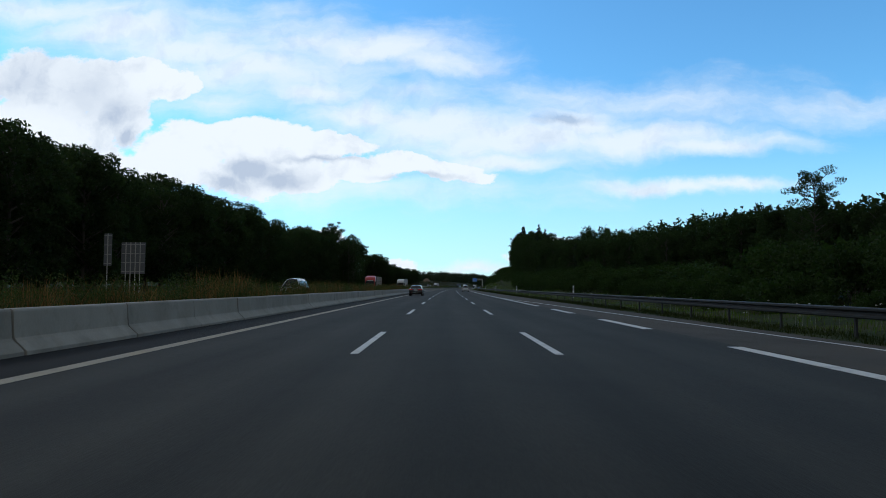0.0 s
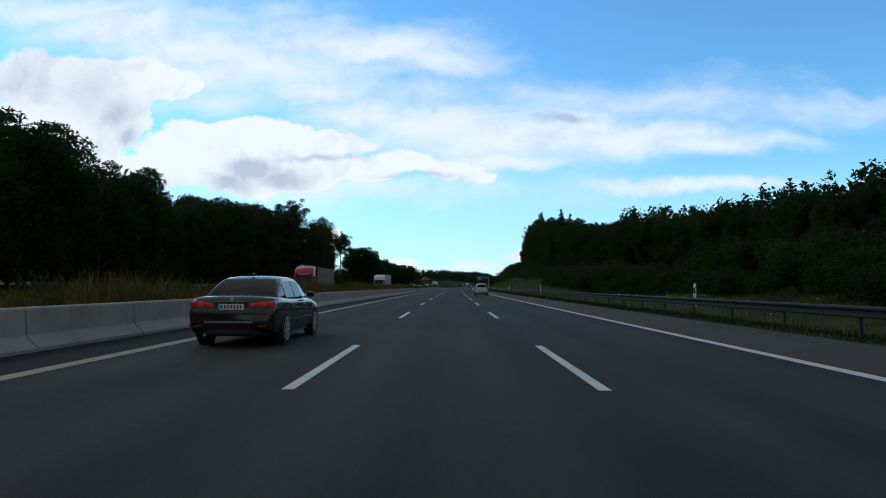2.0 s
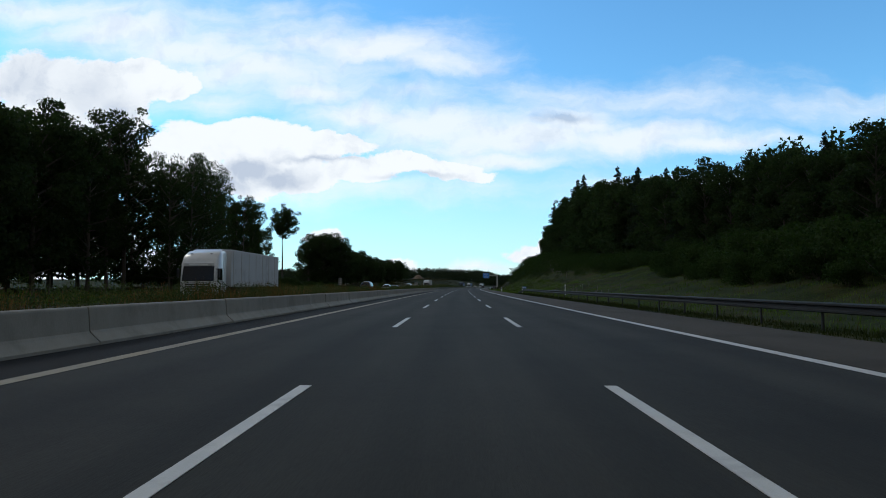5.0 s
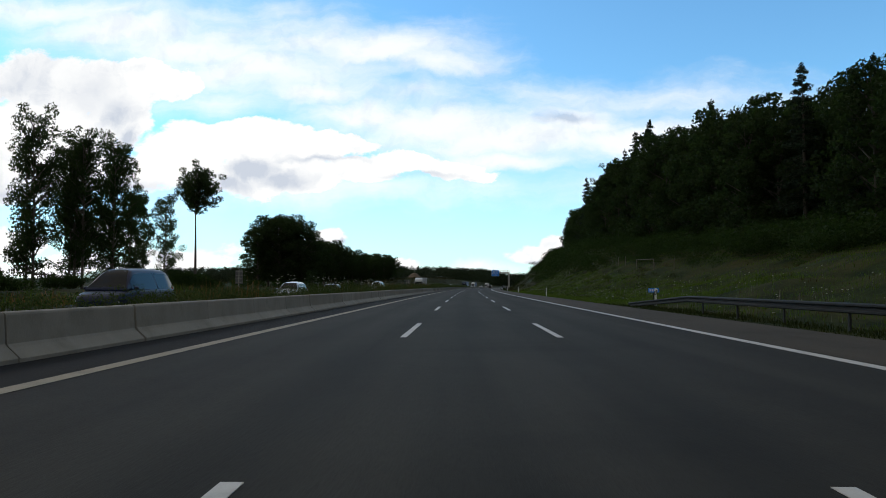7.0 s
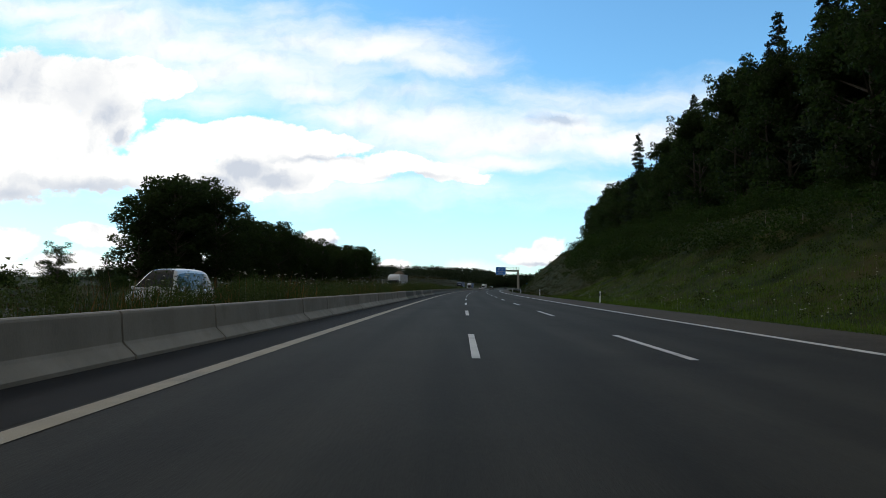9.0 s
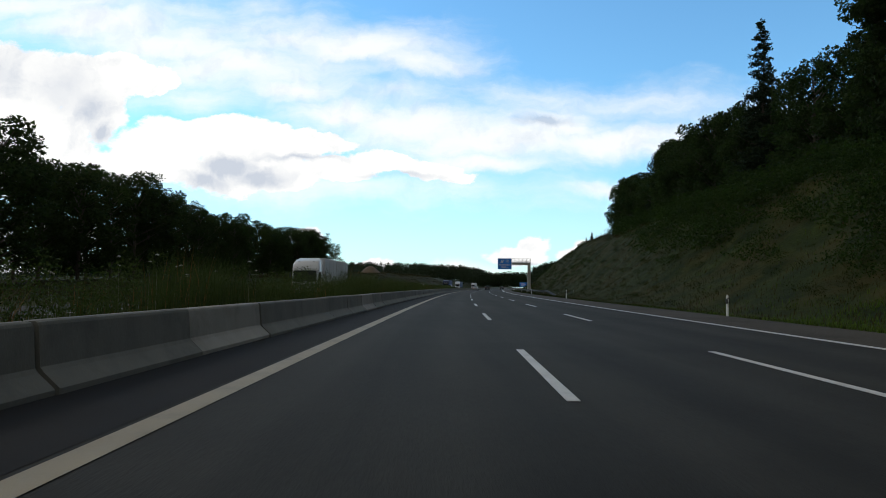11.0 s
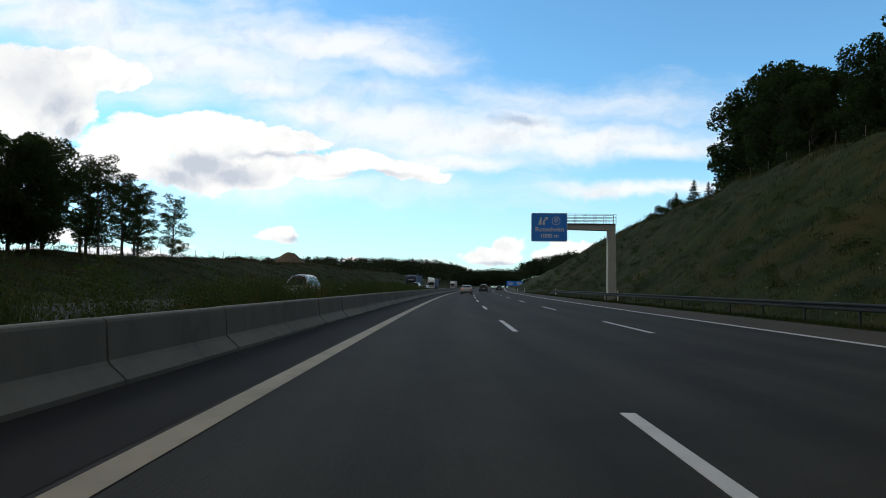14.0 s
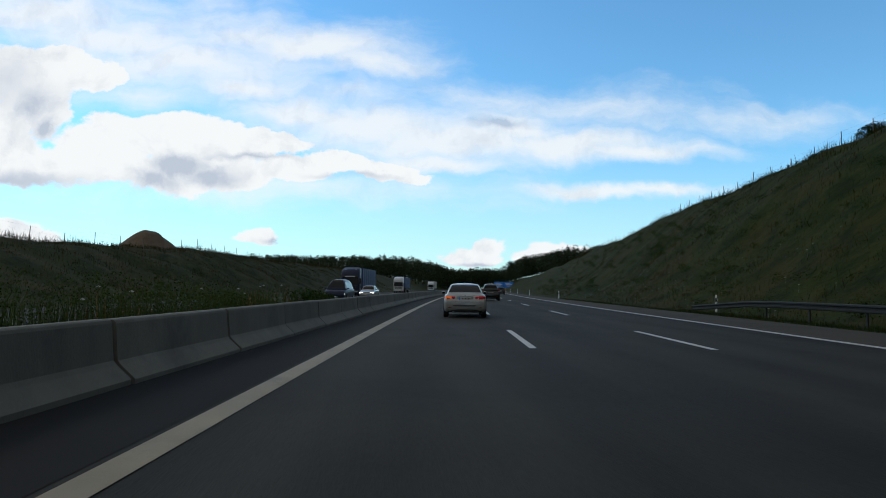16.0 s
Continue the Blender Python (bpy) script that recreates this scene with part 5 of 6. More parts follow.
def car(label, mat, stations, cabin, z0, wb, wheels, r, rear, lit=None, rails=False, amber=False, roof_mat=None, lamps_on=False):
    """A car, rear bumper at y = 0: body stations (y, bottom, top, half width) and cabin stations (y, top)."""
    top = tagged(new("car"), label, "car")
    W = max(q[3] for q in stations)
    L = stations[-1][0]
    lean = rear.get("lean", 0.10)

    def back(z):
        """How far the tail lies ahead of the bumper at a height."""
        u = min(1.0, max(0.0, (z - 0.60) / 0.36))
        return lean * u * u * (3 - 2 * u) + 0.05 * max(0.0, (0.42 - z) / 0.2)

    def tail(rings):
        return [[(x, y + back(z) * max(0.0, 1 - y / 0.7), z) for x, y, z in q] for q in rings]

    by = [q[0] for q in stations]
    dense_y = sorted(set([round(float(q), 3) for q in np.linspace(0, L, 30)] + by))
    rings = [body_ring(y, *[spline(y, by, [q[k] for q in stations]) for k in (1, 2, 3)]) for y in dense_y]
    # the ends curve round in plan
    part("body", loft(tail(rings)), mat, top, "", True)
    ys, zs = [q[0] for q in cabin], [q[1] for q in cabin]

    def roof_z(y):
        return spline(y, ys, zs)

    def belt_w(y):
        return wb - 0.05 * max(0.0, 1 - (y - ys[0]) / 0.5) - 0.06 * max(0.0, 1 - (ys[-1] - y) / 0.7)

    part("cabin", loft([cabin_ring(y, roof_z(y), z0, belt_w(y)) for y in np.linspace(ys[0], ys[-1], 26)]), roof_mat or mat, top, "", True)
    peak = max(zs)
    roof = [q for q in cabin if q[1] > z0 + 0.72 * (peak - z0)]

    def sheet(name, rows_):
        bm = bmesh.new()
        g = [[bm.verts.new(q) for q in r_] for r_ in rows_]
        for i in range(len(g) - 1):
            for k in range(len(g[0]) - 1):
                bm.faces.new((g[i][k], g[i][k + 1], g[i + 1][k + 1], g[i + 1][k]))
        bmesh.ops.recalc_face_normals(bm, faces=bm.faces)
        return part(name, bm, M_GLASS, top, "dark tinted glass", True)

    def screen(name, y0, y1, tuck=0.58):
        """Front or rear window lying on the sloping end of the cabin."""
        rows_ = []
        for y in np.linspace(y0, y1, 10):
            k = max(0.02, roof_z(y) - z0)
            w = max(0.2, belt_w(y) - k * tuck) * 0.97
            rows_.append([(x * w, y, z0 + k * (0.985 + 0.02 * (1 - x * x)) + 0.02 - 0.004 * abs(x)) for x in np.linspace(-1, 1, 9)])
        return sheet(name, rows_)

    def side_glass(sx, y0, y1):
        rows_ = []
        for y in np.linspace(y0, y1, 10):
            k = max(0.06, roof_z(y) - z0)
            top_f = 0.80
            rows_.append([(sx * (belt_w(y) - k * (0.43 * f) + 0.012), y, z0 + 0.02 + (k * f - 0.02 if k * f > 0.02 else 0)) for f in (0.02, 0.25 * top_f / 0.8, 0.52, top_f)])
        return sheet("side_window", rows_)

    yb0, yb1 = ys[0], ys[-1]
    screen("rear_window", yb0 + (0.03 if rails else 0.07), roof[0][0] - 0.04 + (0.07 if rails else 0.0), 0.50 if rails else 0.58)
    screen("windscreen", roof[-1][0] + 0.05, yb1 - 0.06)
    ym = (roof[0][0] + roof[-1][0]) / 2
    for sx in (-1, 1):
        if rails:
            side_glass(sx, ys[0] + 0.42, roof[0][0] + 0.62)
        side_glass(sx, roof[0][0] - 0.10 if not rails else roof[0][0] + 0.68, ym - 0.04)
        side_glass(sx, ym + 0.04, yb1 - 0.40)
        m = Matrix.Translation((sx * (W + 0.04), yb1 - 0.42, z0 + 0.07))
        bm = bmesh.new()
        bmesh.ops.create_uvsphere(bm, u_segments=12, v_segments=8, radius=1.0, matrix=m @ Matrix.Diagonal((0.10, 0.075, 0.07, 1)))
        mir = part("mirror", bm, mat, top, "", True)
        part("mirror_glass", box_bm((0.14, 0.01, 0.09), (sx * (W + 0.045), yb1 - 0.492, z0 + 0.07), 0.004), M_GLASS, mir)
        for yd in (ym - 0.55, ym + 0.45):
            part("door_handle", box_bm((0.03, 0.17, 0.026), (sx * (W - 0.012), yd, z0 - 0.16), 0.01), rear.get("handle", mat), top)
        for yd in (ym - 0.95, ym + 0.0, ym + 1.02):
            part("door_seam", box_bm((0.012, 0.010, 0.50), (sx * (W - 0.012), yd, 0.60)), M_BLACK, top)
        part("side_moulding", box_bm((0.02, L * 0.46, 0.035), (sx * (W - 0.004), L * 0.5, 0.50), 0.006), rear.get("moulding", M_BLACK), top)
        part("sill", box_bm((0.05, wheels[1] - wheels[0] - 2 * r - 0.1, 0.09), (sx * (W * 0.90), (wheels[0] + wheels[1]) / 2, 0.24), 0.02), rear.get("sill", M_BLACK), top)
        for yw in wheels:
            m = Matrix.Translation((sx * (W - 0.10), yw, r + 0.01)) @ Matrix.Rotation(radians(90), 4, "Y")
            # no arch is cut: a black disc gives the shade round the wheel
            part("wheel_arch", cyl_bm(r + 0.030, r + 0.030, 0.202, m, 32), M_BLACK, top, "black disc in place of the shaded wheel arch")
            wheel(top, sx * (W - 0.095), yw, r, 0.22, r * 0.72)
        for (x, z, w, h, d, tall_lamp) in rear["lamps"]:
            lm = M_AMBER if (amber and sx < 0 and x > 0.6) else (M_TAIL if lit else M_TAILOFF)
            y0 = back(z) + rear["y"]
            slant = rear.get("slant", 0.0)
            bm = box_bm((w, d, h), (0, 0, 0), 0.028)
            for v in bm.verts:
                out = (v.co.x * sx) / w + 0.5
                v.co.z += slant * (out - 0.5) - (0.18 * h * (0.5 - out) if v.co.z < 0 else 0)
                v.co.y += 0.06 * max(0.0, out - 0.55) * (1 if tall_lamp else 1.6)
                v.co += Vector((sx * x, y0 + d / 2 - 0.014, z))
            lamp = part("tail_lamp", bm, lm, top, "red tail lamp", True)
            part("reversing_lens", box_bm((w * 0.5, 0.012, h * 0.20), (sx * x, y0 - 0.013, z - h * 0.22), 0.004), M_TAILOFF if lit else M_LAMP, lamp)
        part("headlamp", box_bm((0.34, 0.20, 0.13), (sx * (W - 0.28), L - 0.16, 0.64), 0.03), M_HEAD if lamps_on else M_LAMP, top, "clear headlamp")
        part("reflector", box_bm((0.16, 0.02, 0.03), (sx * (W - 0.26), 0.015, 0.42), 0.006), M_TAILOFF, top)
    # back and front details
    zp = rear["plate"]
    y = back(zp) + rear["y"]
    part("plate_recess", box_bm((0.66, 0.02, 0.19), (0, y + 0.004, zp + 0.01), 0.008), mat, top)
    plate(top, y - 0.008, zp)
    plate(top, L + 0.005, 0.42, False)
    part("grip_bar", box_bm((0.62, 0.03, 0.025), (0, back(zp + 0.1) + rear["y"] - 0.008, zp + 0.095), 0.008), rear.get("grip", mat), top)
    part("boot_seam", box_bm((W * 1.62, 0.012, 0.012), (0, back(rear["seam"]) + rear["y"] - 0.002, rear["seam"])), M_BLACK, top)
    for sx in (-1, 1):
        part("boot_seam", box_bm((0.010, 0.012, 0.26), (sx * W * 0.80, back(rear["seam"] + 0.13) + rear["y"] - 0.002, rear["seam"] + 0.13)), M_BLACK, top)
    strip_pts = [(x, 0.012 + 0.10 * abs(x / (W * 0.86)) ** 4, 0.50) for x in np.linspace(-W * 0.86, W * 0.86, 13)]
    rings = [[(x, y_ - 0.02, z - 0.018), (x, y_ - 0.02, z + 0.018), (x, y_ + 0.03, z + 0.022), (x, y_ + 0.03, z - 0.022)] for x, y_, z in strip_pts]
    part("bumper_strip", loft(rings), rear.get("strip", M_BLACK), top, "bumper strip")
    low = [(x, 0.05 + 0.12 * abs(x / (W * 0.80)) ** 4) for x in np.linspace(-W * 0.80, W * 0.80, 11)]
    part("lower_valance", loft([[(x, y_, 0.22), (x, y_ - 0.035, 0.26), (x, y_ - 0.03, 0.35), (x, y_ + 0.08, 0.36)] for x, y_ in low]), M_RUBBER, top, "dark lower bumper", True)
    yb = back(rear["badge"]) + rear["y"]
    part("badge", cyl_bm(0.04, 0.035, 0.014, Matrix.Translation((0, yb - 0.004, rear["badge"])) @ Matrix.Rotation(radians(90), 4, "X"), 20), M_CHROME, top, "round plain badge")
    part("exhaust", cyl_bm(0.035, 0.035, 0.12, Matrix.Translation((-W * 0.55, 0.04, 0.25)) @ Matrix.Rotation(radians(90), 4, "X"), 14), M_CHROME, top)
    part("grille", box_bm((0.62, 0.05, 0.16), (0, L - 0.05, 0.60), 0.02), M_BLACK, top)
    if rails:
        zr = peak
        y0, y1 = roof[0][0] - 0.02, roof[-1][0] - 0.35
        for sx in (-1, 1):
            xr = sx * (wb - (zr - z0) * 0.53)
            pts = [(xr, y0 + (y1 - y0) * u, roof_z(y0 + (y1 - y0) * u) + 0.036 * min(1.0, 7 * min(u, 1 - u)) + 0.005) for u in np.linspace(0, 1, 15)]
            rounded_bar(pts, 0.022, 0.016, "roof_rail", M_RIM, top, "silver roof rail")
        part("rear_wiper", box_bm((0.42, 0.015, 0.018), (-0.05, ys[0] + 0.05, z0 + 0.06), 0.004), M_BLACK, top)
        part("high_brake_lamp", box_bm((0.24, 0.03, 0.025), (0, roof[0][0] - 0.02, roof_z(roof[0][0] - 0.02) + 0.03), 0.006), M_TAILOFF, top, "narrow red brake lamp")
    else:
        part("antenna", box_bm((0.04, 0.14, 0.06), (0, roof[0][0] + 0.15, peak + 0.03), 0.015), mat, top)
    return top


SEDAN = [(0.0, 0.36, 0.80, 0.77), (0.05, 0.30, 0.93, 0.83), (0.14, 0.26, 0.985, 0.865), (0.45, 0.22, 1.01, 0.89), (0.85, 0.20, 1.0, 0.90), (1.5, 0.20, 0.97, 0.90), (2.8, 0.20, 0.95, 0.90), (3.4, 0.20, 0.94, 0.90), (3.9, 0.20, 0.88, 0.89), (4.4, 0.22, 0.78, 0.86), (4.66, 0.26, 0.68, 0.80), (4.77, 0.34, 0.56, 0.72)]
SEDAN_CAB = [(0.70, 1.00), (1.00, 1.19), (1.35, 1.36), (1.62, 1.415), (2.2, 1.43), (2.72, 1.39), (3.45, 0.96)]
ESTATE = [(0.0, 0.38, 0.84, 0.78), (0.05, 0.30, 0.94, 0.84), (0.14, 0.27, 0.975, 0.87), (0.5, 0.20, 0.98, 0.89), (2.6, 0.20, 0.96, 0.89), (3.2, 0.20, 0.95, 0.88), (3.7, 0.20, 0.88, 0.87), (4.15, 0.22, 0.78, 0.84), (4.38, 0.27, 0.66, 0.78), (4.47, 0.36, 0.56, 0.70)]
ESTATE_CAB = [(0.08, 0.98), (0.20, 1.22), (0.34, 1.45), (0.52, 1.52), (1.5, 1.555), (2.4, 1.48), (3.25, 0.97)]
TALL = [(0.0, 0.45, 0.72, 0.80), (0.03, 0.36, 1.02, 0.88), (0.10, 0.30, 1.08, 0.91), (0.5, 0.26, 1.08, 0.92), (2.8, 0.26, 1.06, 0.92), (3.4, 0.26, 1.02, 0.91), (4.1, 0.28, 0.92, 0.88), (4.45, 0.34, 0.78, 0.80), (4.55, 0.42, 0.66, 0.72)]
TALL_CAB = [(0.10, 1.10), (0.36, 1.55), (0.6, 1.66), (1.6, 1.70), (2.6, 1.62), (3.45, 1.07)]
VAN = [(0.0, 0.45, 0.80, 0.86), (0.03, 0.36, 1.10, 0.93), (0.10, 0.30, 1.14, 0.95), (0.5, 0.28, 1.14, 0.96), (3.6, 0.28, 1.12, 0.96), (4.2, 0.30, 1.04, 0.93), (4.75, 0.34, 0.90, 0.86), (4.9, 0.42, 0.70, 0.78)]
VAN_CAB = [(0.06, 1.16), (0.14, 1.75), (0.3, 1.90), (1.8, 1.94), (3.2, 1.88), (4.25, 1.10)]
R_SEDAN = {"y": -0.004, "strip": M_BLACK, "slant": 0.0, "lamps": [(0.70, 0.82, 0.26, 0.16, 0.14, 0), (0.50, 0.82, 0.16, 0.13, 0.08, 0)], "plate": 0.80, "seam": 0.66, "badge": 0.90}
R_BROWN = {"y": -0.004, "slant": 0.02, "lamps": [(0.69, 0.83, 0.30, 0.15, 0.16, 0), (0.46, 0.82, 0.20, 0.11, 0.08, 0)], "plate": 0.80, "seam": 0.67, "badge": 0.935, "strip": M_CHROME, "sill": M_CHROME}
R_ESTATE = {"y": 0.0, "lean": 0.07, "lamps": [(0.77, 0.84, 0.15, 0.38, 0.14, 1)], "plate": 0.76, "seam": 0.58, "badge": 0.93, "strip": M_WSILV, "moulding": M_CHROME, "grip": M_CHROME}
R_TALL = {"y": 0.02, "lamps": [(0.78, 1.0, 0.16, 0.40, 0.12, 1)], "plate": 0.80, "seam": 0.64, "badge": 1.0}

car("silver saloon car seen from behind with lit tail lamps", M_SILVER, SEDAN, SEDAN_CAB, 0.95, 0.80, (0.98, 3.81), 0.315, R_SEDAN, True, amber=True).matrix_world = at(638.4, -3.05, 0.005)
car("dark brown saloon car with lit tail lamps in the fast lane", M_BROWN, SEDAN, SEDAN_CAB, 0.95, 0.80, (0.95, 3.76), 0.33, R_BROWN, True).matrix_world = at(89.7, -4.3, 0.005, -0.5)
car("pale silver estate car with roof rails in the slow lane", M_WSILV, ESTATE, ESTATE_CAB, 0.95, 0.79, (0.82, 3.54), 0.31, R_ESTATE, False, True).matrix_world = at(166.6, 3.97, 0.005)
car("black off-road style car in the middle lane", M_DARK, TALL, TALL_CAB, 1.04, 0.83, (0.85, 3.65), 0.34, R_TALL, False).matrix_world = at(678.0, -0.2, 0.005)
car("dark estate car far ahead in the slow lane", M_DARK, ESTATE, ESTATE_CAB, 0.95, 0.79, (0.82, 3.54), 0.31, R_ESTATE, False).matrix_world = at(750.0, 3.7, 0.005)


def oncoming(ob, s, X):
    ob.matrix_world = at(s, X, 0.005, 180)


oncoming(car("dark blue van with lit headlamps on the oncoming lanes", M_NAVY, VAN, VAN_CAB, 1.08, 0.88, (0.95, 3.95), 0.33, R_TALL, False, lamps_on=True), 672.5, -13.9)
oncoming(car("silver saloon car with lit headlamps on the oncoming lanes", M_SILVER, SEDAN, SEDAN_CAB, 0.95, 0.80, (0.98, 3.81), 0.315, R_SEDAN, False, lamps_on=True), 691, -13.9)
oncoming(car("white van on the oncoming lanes beyond the barrier", M_WPAINT, VAN, VAN_CAB, 1.08, 0.88, (0.95, 3.95), 0.33, R_TALL, False), 65, -14.2)
oncoming(car("white van on the oncoming lanes beyond the barrier", M_WPAINT, VAN, VAN_CAB, 1.08, 0.88, (0.95, 3.95), 0.33, R_TALL, False), 373, -14.2)
oncoming(car("white van on the oncoming lanes beyond the barrier", M_WPAINT, VAN, VAN_CAB, 1.08, 0.88, (0.95, 3.95), 0.33, R_TALL, False), 584, -14.6)
oncoming(car("silver estate car on the oncoming lanes beyond the barrier", M_WSILV, ESTATE, ESTATE_CAB, 0.95, 0.79, (0.82, 3.54), 0.31, R_ESTATE, False), 321, -14.0)
oncoming(car("silver saloon car on the oncoming lanes beyond the barrier", M_SILVER, SEDAN, SEDAN_CAB, 0.95, 0.80, (0.98, 3.81), 0.315, R_SEDAN, False), 338, -14.2)
oncoming(car("blue van on the oncoming lanes beyond the barrier", M_NAVY, VAN, VAN_CAB, 1.08, 0.88, (0.95, 3.95), 0.33, R_TALL, False), 296, -14.2)


def truck(label, cab_mat, load, load_mat, high=3.75):
    """A lorry with trailer, cab front at y = 0, built towards negative y."""
    top = tagged(new("truck"), label, "truck")
    rings = []
    for y, zb, zt, w in ((0.0, 0.45, 1.55, 1.16), (-0.06, 0.40, 2.0, 1.22), (-0.30, 0.40, high - 0.75, 1.24), (-0.60, 0.45, high - 0.30, 1.23), (-1.2, 0.6, high - 0.05, 1.2), (-2.2, 0.6, high, 1.2)):
        half = [(w * 0.96, zb), (w, zb + 0.15), (w, zt - 0.15), (w * 0.9, zt)]
        rings.append([(x, y, z) for x, z in half] + [(-x, y, z) for x, z in reversed(half)])
    part("cab", loft(rings), cab_mat, top, "", True)
    part("windscreen", loft([[(1.10, 0.04, 1.60), (1.06, -0.165, 2.64), (-1.06, -0.165, 2.64), (-1.10, 0.04, 1.60)], [(1.10, -0.2, 1.60), (1.06, -0.5, 2.64), (-1.06, -0.5, 2.64), (-1.10, -0.2, 1.60)]]), M_GLASS, top, "dark windscreen")
    part("sun_visor", box_bm((2.1, 0.16, 0.24), (0, -0.20, 2.74), 0.03), M_BLACK if cab_mat is M_NAVY else cab_mat, top)
    part("visor_bar", box_bm((1.3, 0.02, 0.09), (0, -0.105, 2.74)), M_WHITE, top, "plain pale bar of lettering")
    grille = part("grille", box_bm((1.7, 0.06, 0.62), (0, 0.03, 1.18), 0.03), M_BLACK, top)
    for k in range(5):
        part("grille_bar", box_bm((1.6, 0.03, 0.04), (0, 0.07, 0.94 + 0.12 * k), 0.008), cab_mat, grille)
    part("bumper", box_bm((2.4, 0.20, 0.42), (0, 0.02, 0.62), 0.05), cab_mat, top)
    part("roof_fairing", loft([[(1.0, -0.55, high - 0.38), (-1.0, -0.55, high - 0.38), (-1.0, -0.6, high - 0.42), (1.0, -0.6, high - 0.42)], [(0.98, -1.9, high + 0.12), (-0.98, -1.9, high + 0.12), (-0.98, -1.9, high - 0.1), (0.98, -1.9, high - 0.1)]]), cab_mat, top)
    part("wiper", box_bm((0.9, 0.02, 0.02), (-0.3, 0.055, 1.66)), M_BLACK, top)
    for sx in (-1, 1):
        part("door_seam", box_bm((0.012, 0.015, 1.9), (sx * 1.24, -0.30, 1.6)), M_BLACK, top)
        part("door_seam", box_bm((0.012, 0.015, 1.9), (sx * 1.235, -1.38, 1.6)), M_BLACK, top)
        part("marker_lamp", box_bm((0.18, 0.05, 0.06), (sx * 0.7, -0.62, high - 0.24), 0.01), M_LAMP, top)
        part("headlamp", box_bm((0.42, 0.06, 0.20), (sx * 0.86, 0.13, 0.68), 0.03), M_LAMP, top, "clear headlamp")
        part("side_window", box_bm((0.03, 0.95, 0.80), (sx * 1.225, -0.82, 2.08), 0.01), M_GLASS, top)
        part("mirror", box_bm((0.14, 0.22, 0.62), (sx * 1.42, -0.10, 2.15), 0.04), M_BLACK, top)
        part("mirror_arm", box_bm((0.24, 0.04, 0.04), (sx * 1.3, -0.12, 2.42)), M_BLACK, top)
        part("door_step", box_bm((0.10, 0.7, 0.30), (sx * 1.18, -0.9, 0.52), 0.03), M_BLACK, top)
        for yw in (-1.35, -4.9, -11.2, -12.5, -13.8):
            wheel(top, sx * 1.08, yw, 0.50, 0.32, 0.29)
    part("chassis", box_bm((1.0, 14.2, 0.30), (0, -8.3, 0.95), 0.02), M_BLACK, top)
    # solid black box fills the open space behind the cab as its shade
    part("fifth_wheel_gap", box_bm((1.6, 0.8, 1.2), (0, -2.5, 1.6), 0.03), M_BLACK, top, "black box in place of the shaded gap behind the cab")
    if load == "box":
        part("trailer_box", box_bm((2.5, 13.0, 2.75), (0, -9.6, 2.55), 0.04), load_mat, top, "plain trailer body")
        for y in np.arange(-3.6, -16.0, -1.85):
            for sx in (-1, 1):
                part("trailer_post", box_bm((0.02, 0.07, 2.6), (sx * 1.256, float(y), 2.55)), M_GCON, top)
        part("side_skirt", box_bm((2.44, 5.2, 0.5), (0, -7.8, 0.95), 0.02), M_BLACK, top)
    else:
        part("trailer_bed", box_bm((2.5, 13.2, 0.18), (0, -9.6, 1.20), 0.02), M_STEEL, top)
        part("front_wall", box_bm((2.45, 0.08, 2.3), (0, -3.05, 2.4), 0.01), M_STEEL, top)
        panel = None
        for lvl in range(2):
            for k in range(6):
                y, z = -4.3 - k * 2.1, 1.32 + lvl * 1.22
                cr = part("crate", box_bm((2.36, 1.9, 1.05), (0, y, z + 0.56), 0.02), load_mat, top, "grey stacked crate")
                for sx in (-1, 1):
                    for dy in (-0.92, -0.46, 0, 0.46, 0.92):
                        part("crate_post", box_bm((0.05, 0.06, 1.15), (sx * 1.2, y + dy, z + 0.57)), M_GCON, cr)
                    part("crate_rim", box_bm((0.06, 1.95, 0.07), (sx * 1.2, y, z + 1.12)), M_GCON, cr)
        for k in range(6):
            for sx in (-1, 1):
                part("strap", box_bm((0.01, 0.06, 2.5), (sx * 1.235, -4.3 - k * 2.1, 2.5)), M_RED, top, "red lashing strap")
    return top


oncoming(truck("white lorry with a plain white trailer on the oncoming lanes", M_WPAINT, "box", M_TARPW), 236, -17.8)
oncoming(truck("red lorry carrying grey stacked crates on the oncoming lanes", M_RED, "crates", M_BACK), 164, -19.3)
oncoming(truck("white lorry with a pale box trailer on the oncoming lanes", M_WPAINT, "box", M_TARPW), 482, -17.6)
oncoming(truck("dark blue lorry with a blue tarpaulin trailer on the oncoming lanes", M_NAVY, "box", M_TARP, 3.9), 701, -18.4)
oncoming(truck("white lorry with a blue tarpaulin trailer on the oncoming lanes", M_WPAINT, "box", M_TARP, 3.9), 778, -21.0)
oncoming(truck("white lorry far off on the oncoming lanes", M_WPAINT, "box", M_TARPW, 3.6), 880, -21.0)


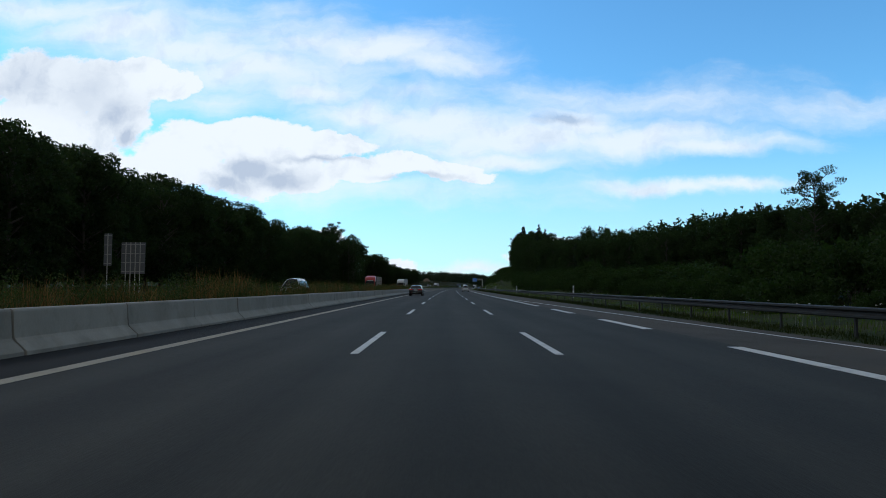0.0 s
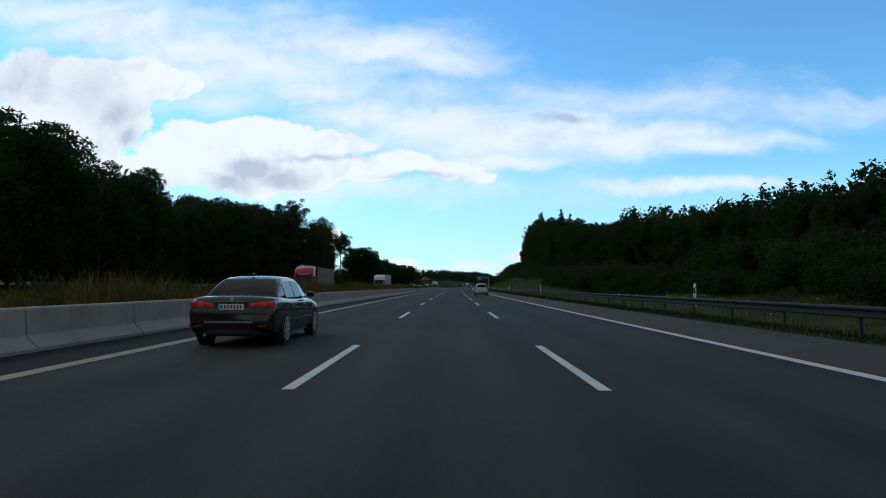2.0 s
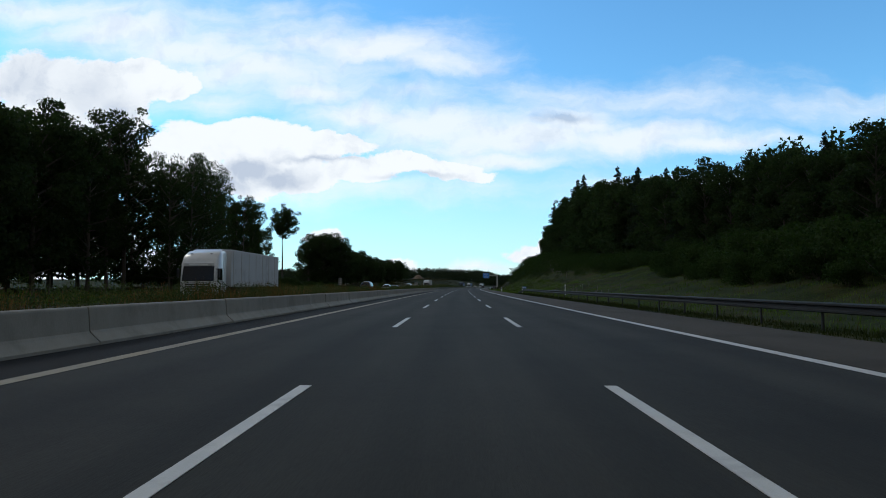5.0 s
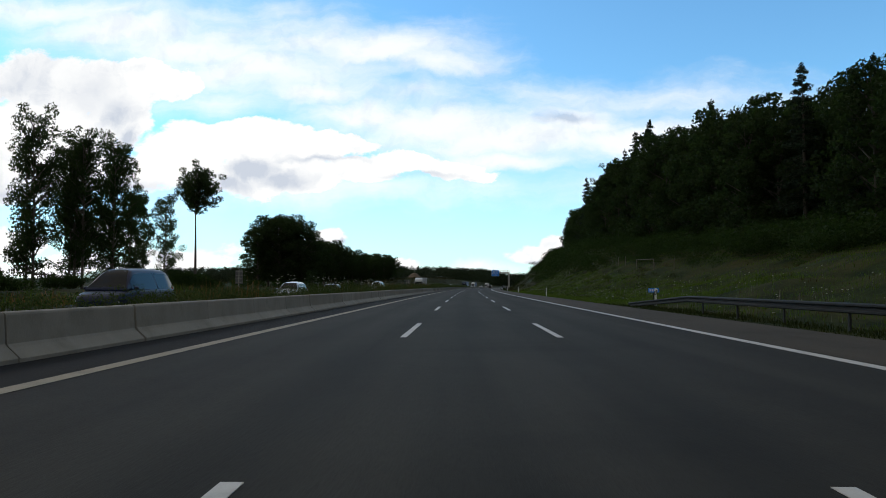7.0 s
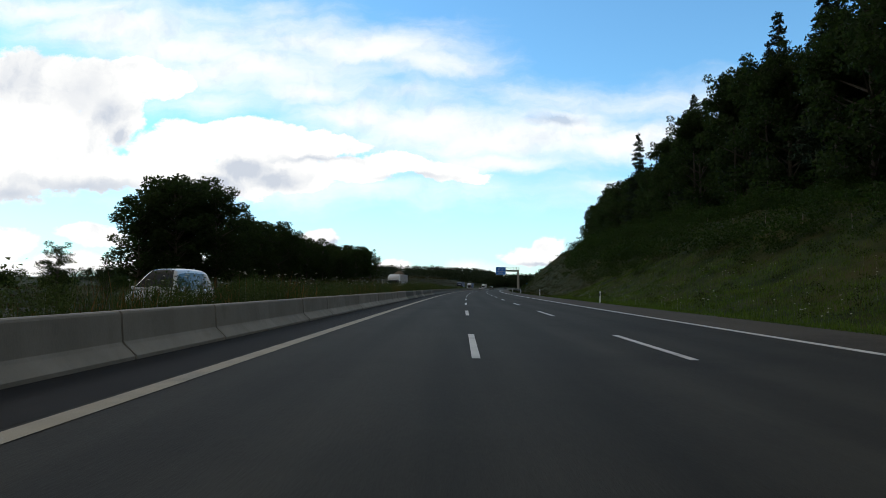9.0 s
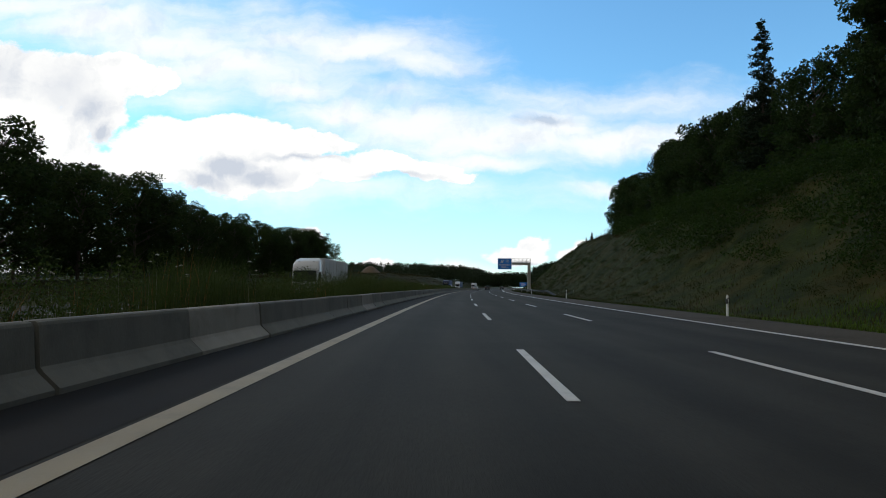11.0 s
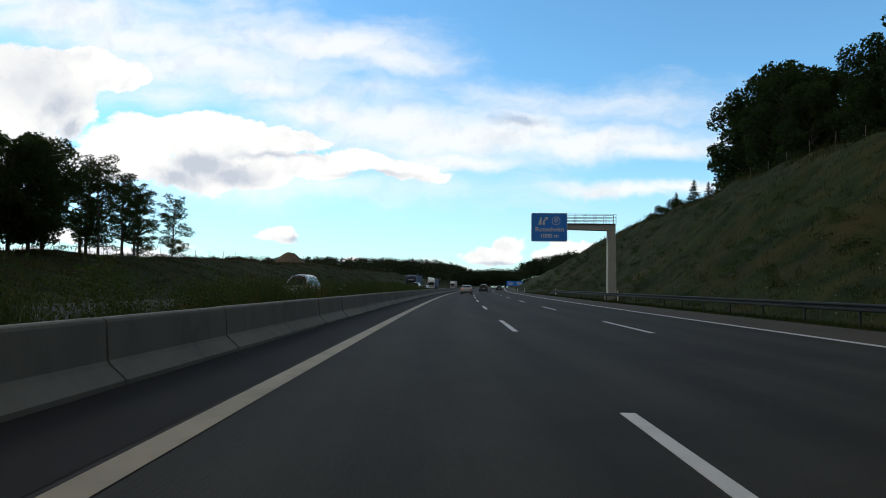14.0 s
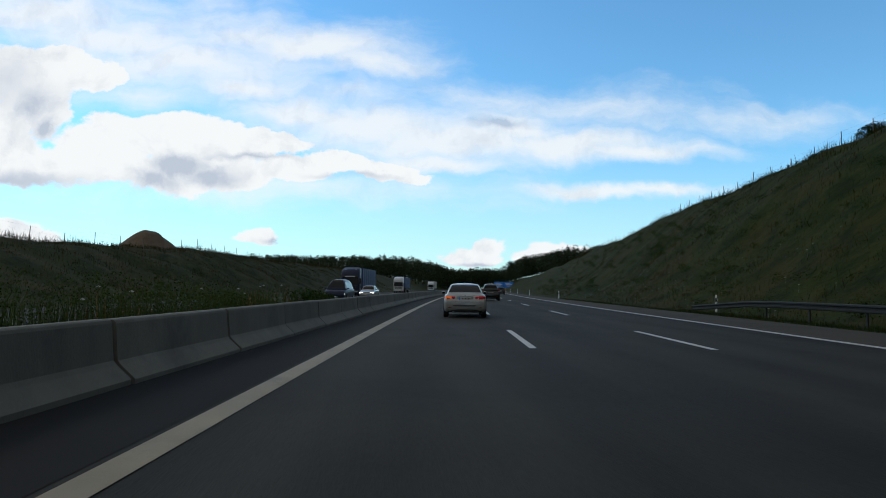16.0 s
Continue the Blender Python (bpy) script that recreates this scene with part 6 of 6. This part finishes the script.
# ---- direction boards far ahead ----
def far_board(s, X):
    top = tagged(new("direction_board"), "row of wide blue direction boards on posts far ahead", "road sign")
    for k, w in ((0, 6.8), (1, 6.4)):
        x = -3.6 + k * 7.0
        b = part("board", rounded_panel(w, 4.2, 0.12, 0.2), M_BLUE, top)
        b.location = (x, 0, 4.2)
        for j, (dx, dz, lw) in enumerate(((-0.6, 1.0, 3.6), (0.2, 0.1, 4.4), (-0.3, -0.9, 3.2))):
            part("text_bar", box_bm((lw, 0.02, 0.38), (dx, -0.075, dz)), M_WHITE, b)
        for dx in (-2.2, 2.2):
            part("post", cyl_bm(0.11, 0.11, 6.4, Matrix.Translation((x + dx, 0.18, 3.0)), 10), M_GCON, top)
    top.matrix_world = at(s, X, -0.1)


far_board(1100, 14.5)


# ---- wild flowers ----
def flowers(name, places, label, seed):
    """Small pale flower heads on thin stems: rows of s, X, height."""
    rng = np.random.default_rng(seed)
    v, f = [], []
    for s, X, h in places:
        z = float(ground_top(s, X))
        c = P(s, X, z)
        lean = Vector((rng.normal() * 0.05, rng.normal() * 0.05, h))
        n = len(v)
        v += [(c.x - 0.004, c.y, c.z), (c.x + 0.004, c.y, c.z), tuple(c + lean)]
        f.append((n, n + 1, n + 2))
        n += 3
        r = 0.035 + 0.03 * rng.random()
        ring = [tuple(c + lean + Vector((math.cos(a) * r, math.sin(a) * r, 0.015 * math.sin(a * 3)))) for a in np.linspace(0, 5.4, 7)]
        v += ring + [tuple(c + lean + Vector((0, 0, 0.03)))]
        f += [(n + k, n + (k + 1) % 7, n + 7) for k in range(7)]
    return tagged(new(name, mesh_from(name, v, f, M_PETAL)), label, "wild flowers", kind="stuff")


M_PETAL = material("white_petals", (0.22, 0.22, 0.18), (0.38, 0.38, 0.32), 3.0, 30.0, 0.8, 0.0)
bloom = [(rnd.uniform(20, 170), rnd.uniform(11.2, 15), rnd.uniform(0.4, 0.9)) for k in range(260)]
bloom += [(rnd.uniform(290, 440), rnd.uniform(10.5, 22), rnd.uniform(0.35, 0.8)) for k in range(520)]
bloom += [(rnd.uniform(560, 640), rnd.uniform(-10.6, -8.7), rnd.uniform(0.8, 1.2)) for k in range(60)]
bloom += [(rnd.uniform(296, 440), rnd.uniform(-10.7, -8.9), rnd.uniform(1.2, 1.75)) for k in range(260)]
bloom += [(rnd.uniform(520, 700), rnd.uniform(11, 20), rnd.uniform(0.3, 0.6)) for k in range(160)]
flowers("yarrow_flowers", bloom, "scattered white flower heads among the verge grass", 31)
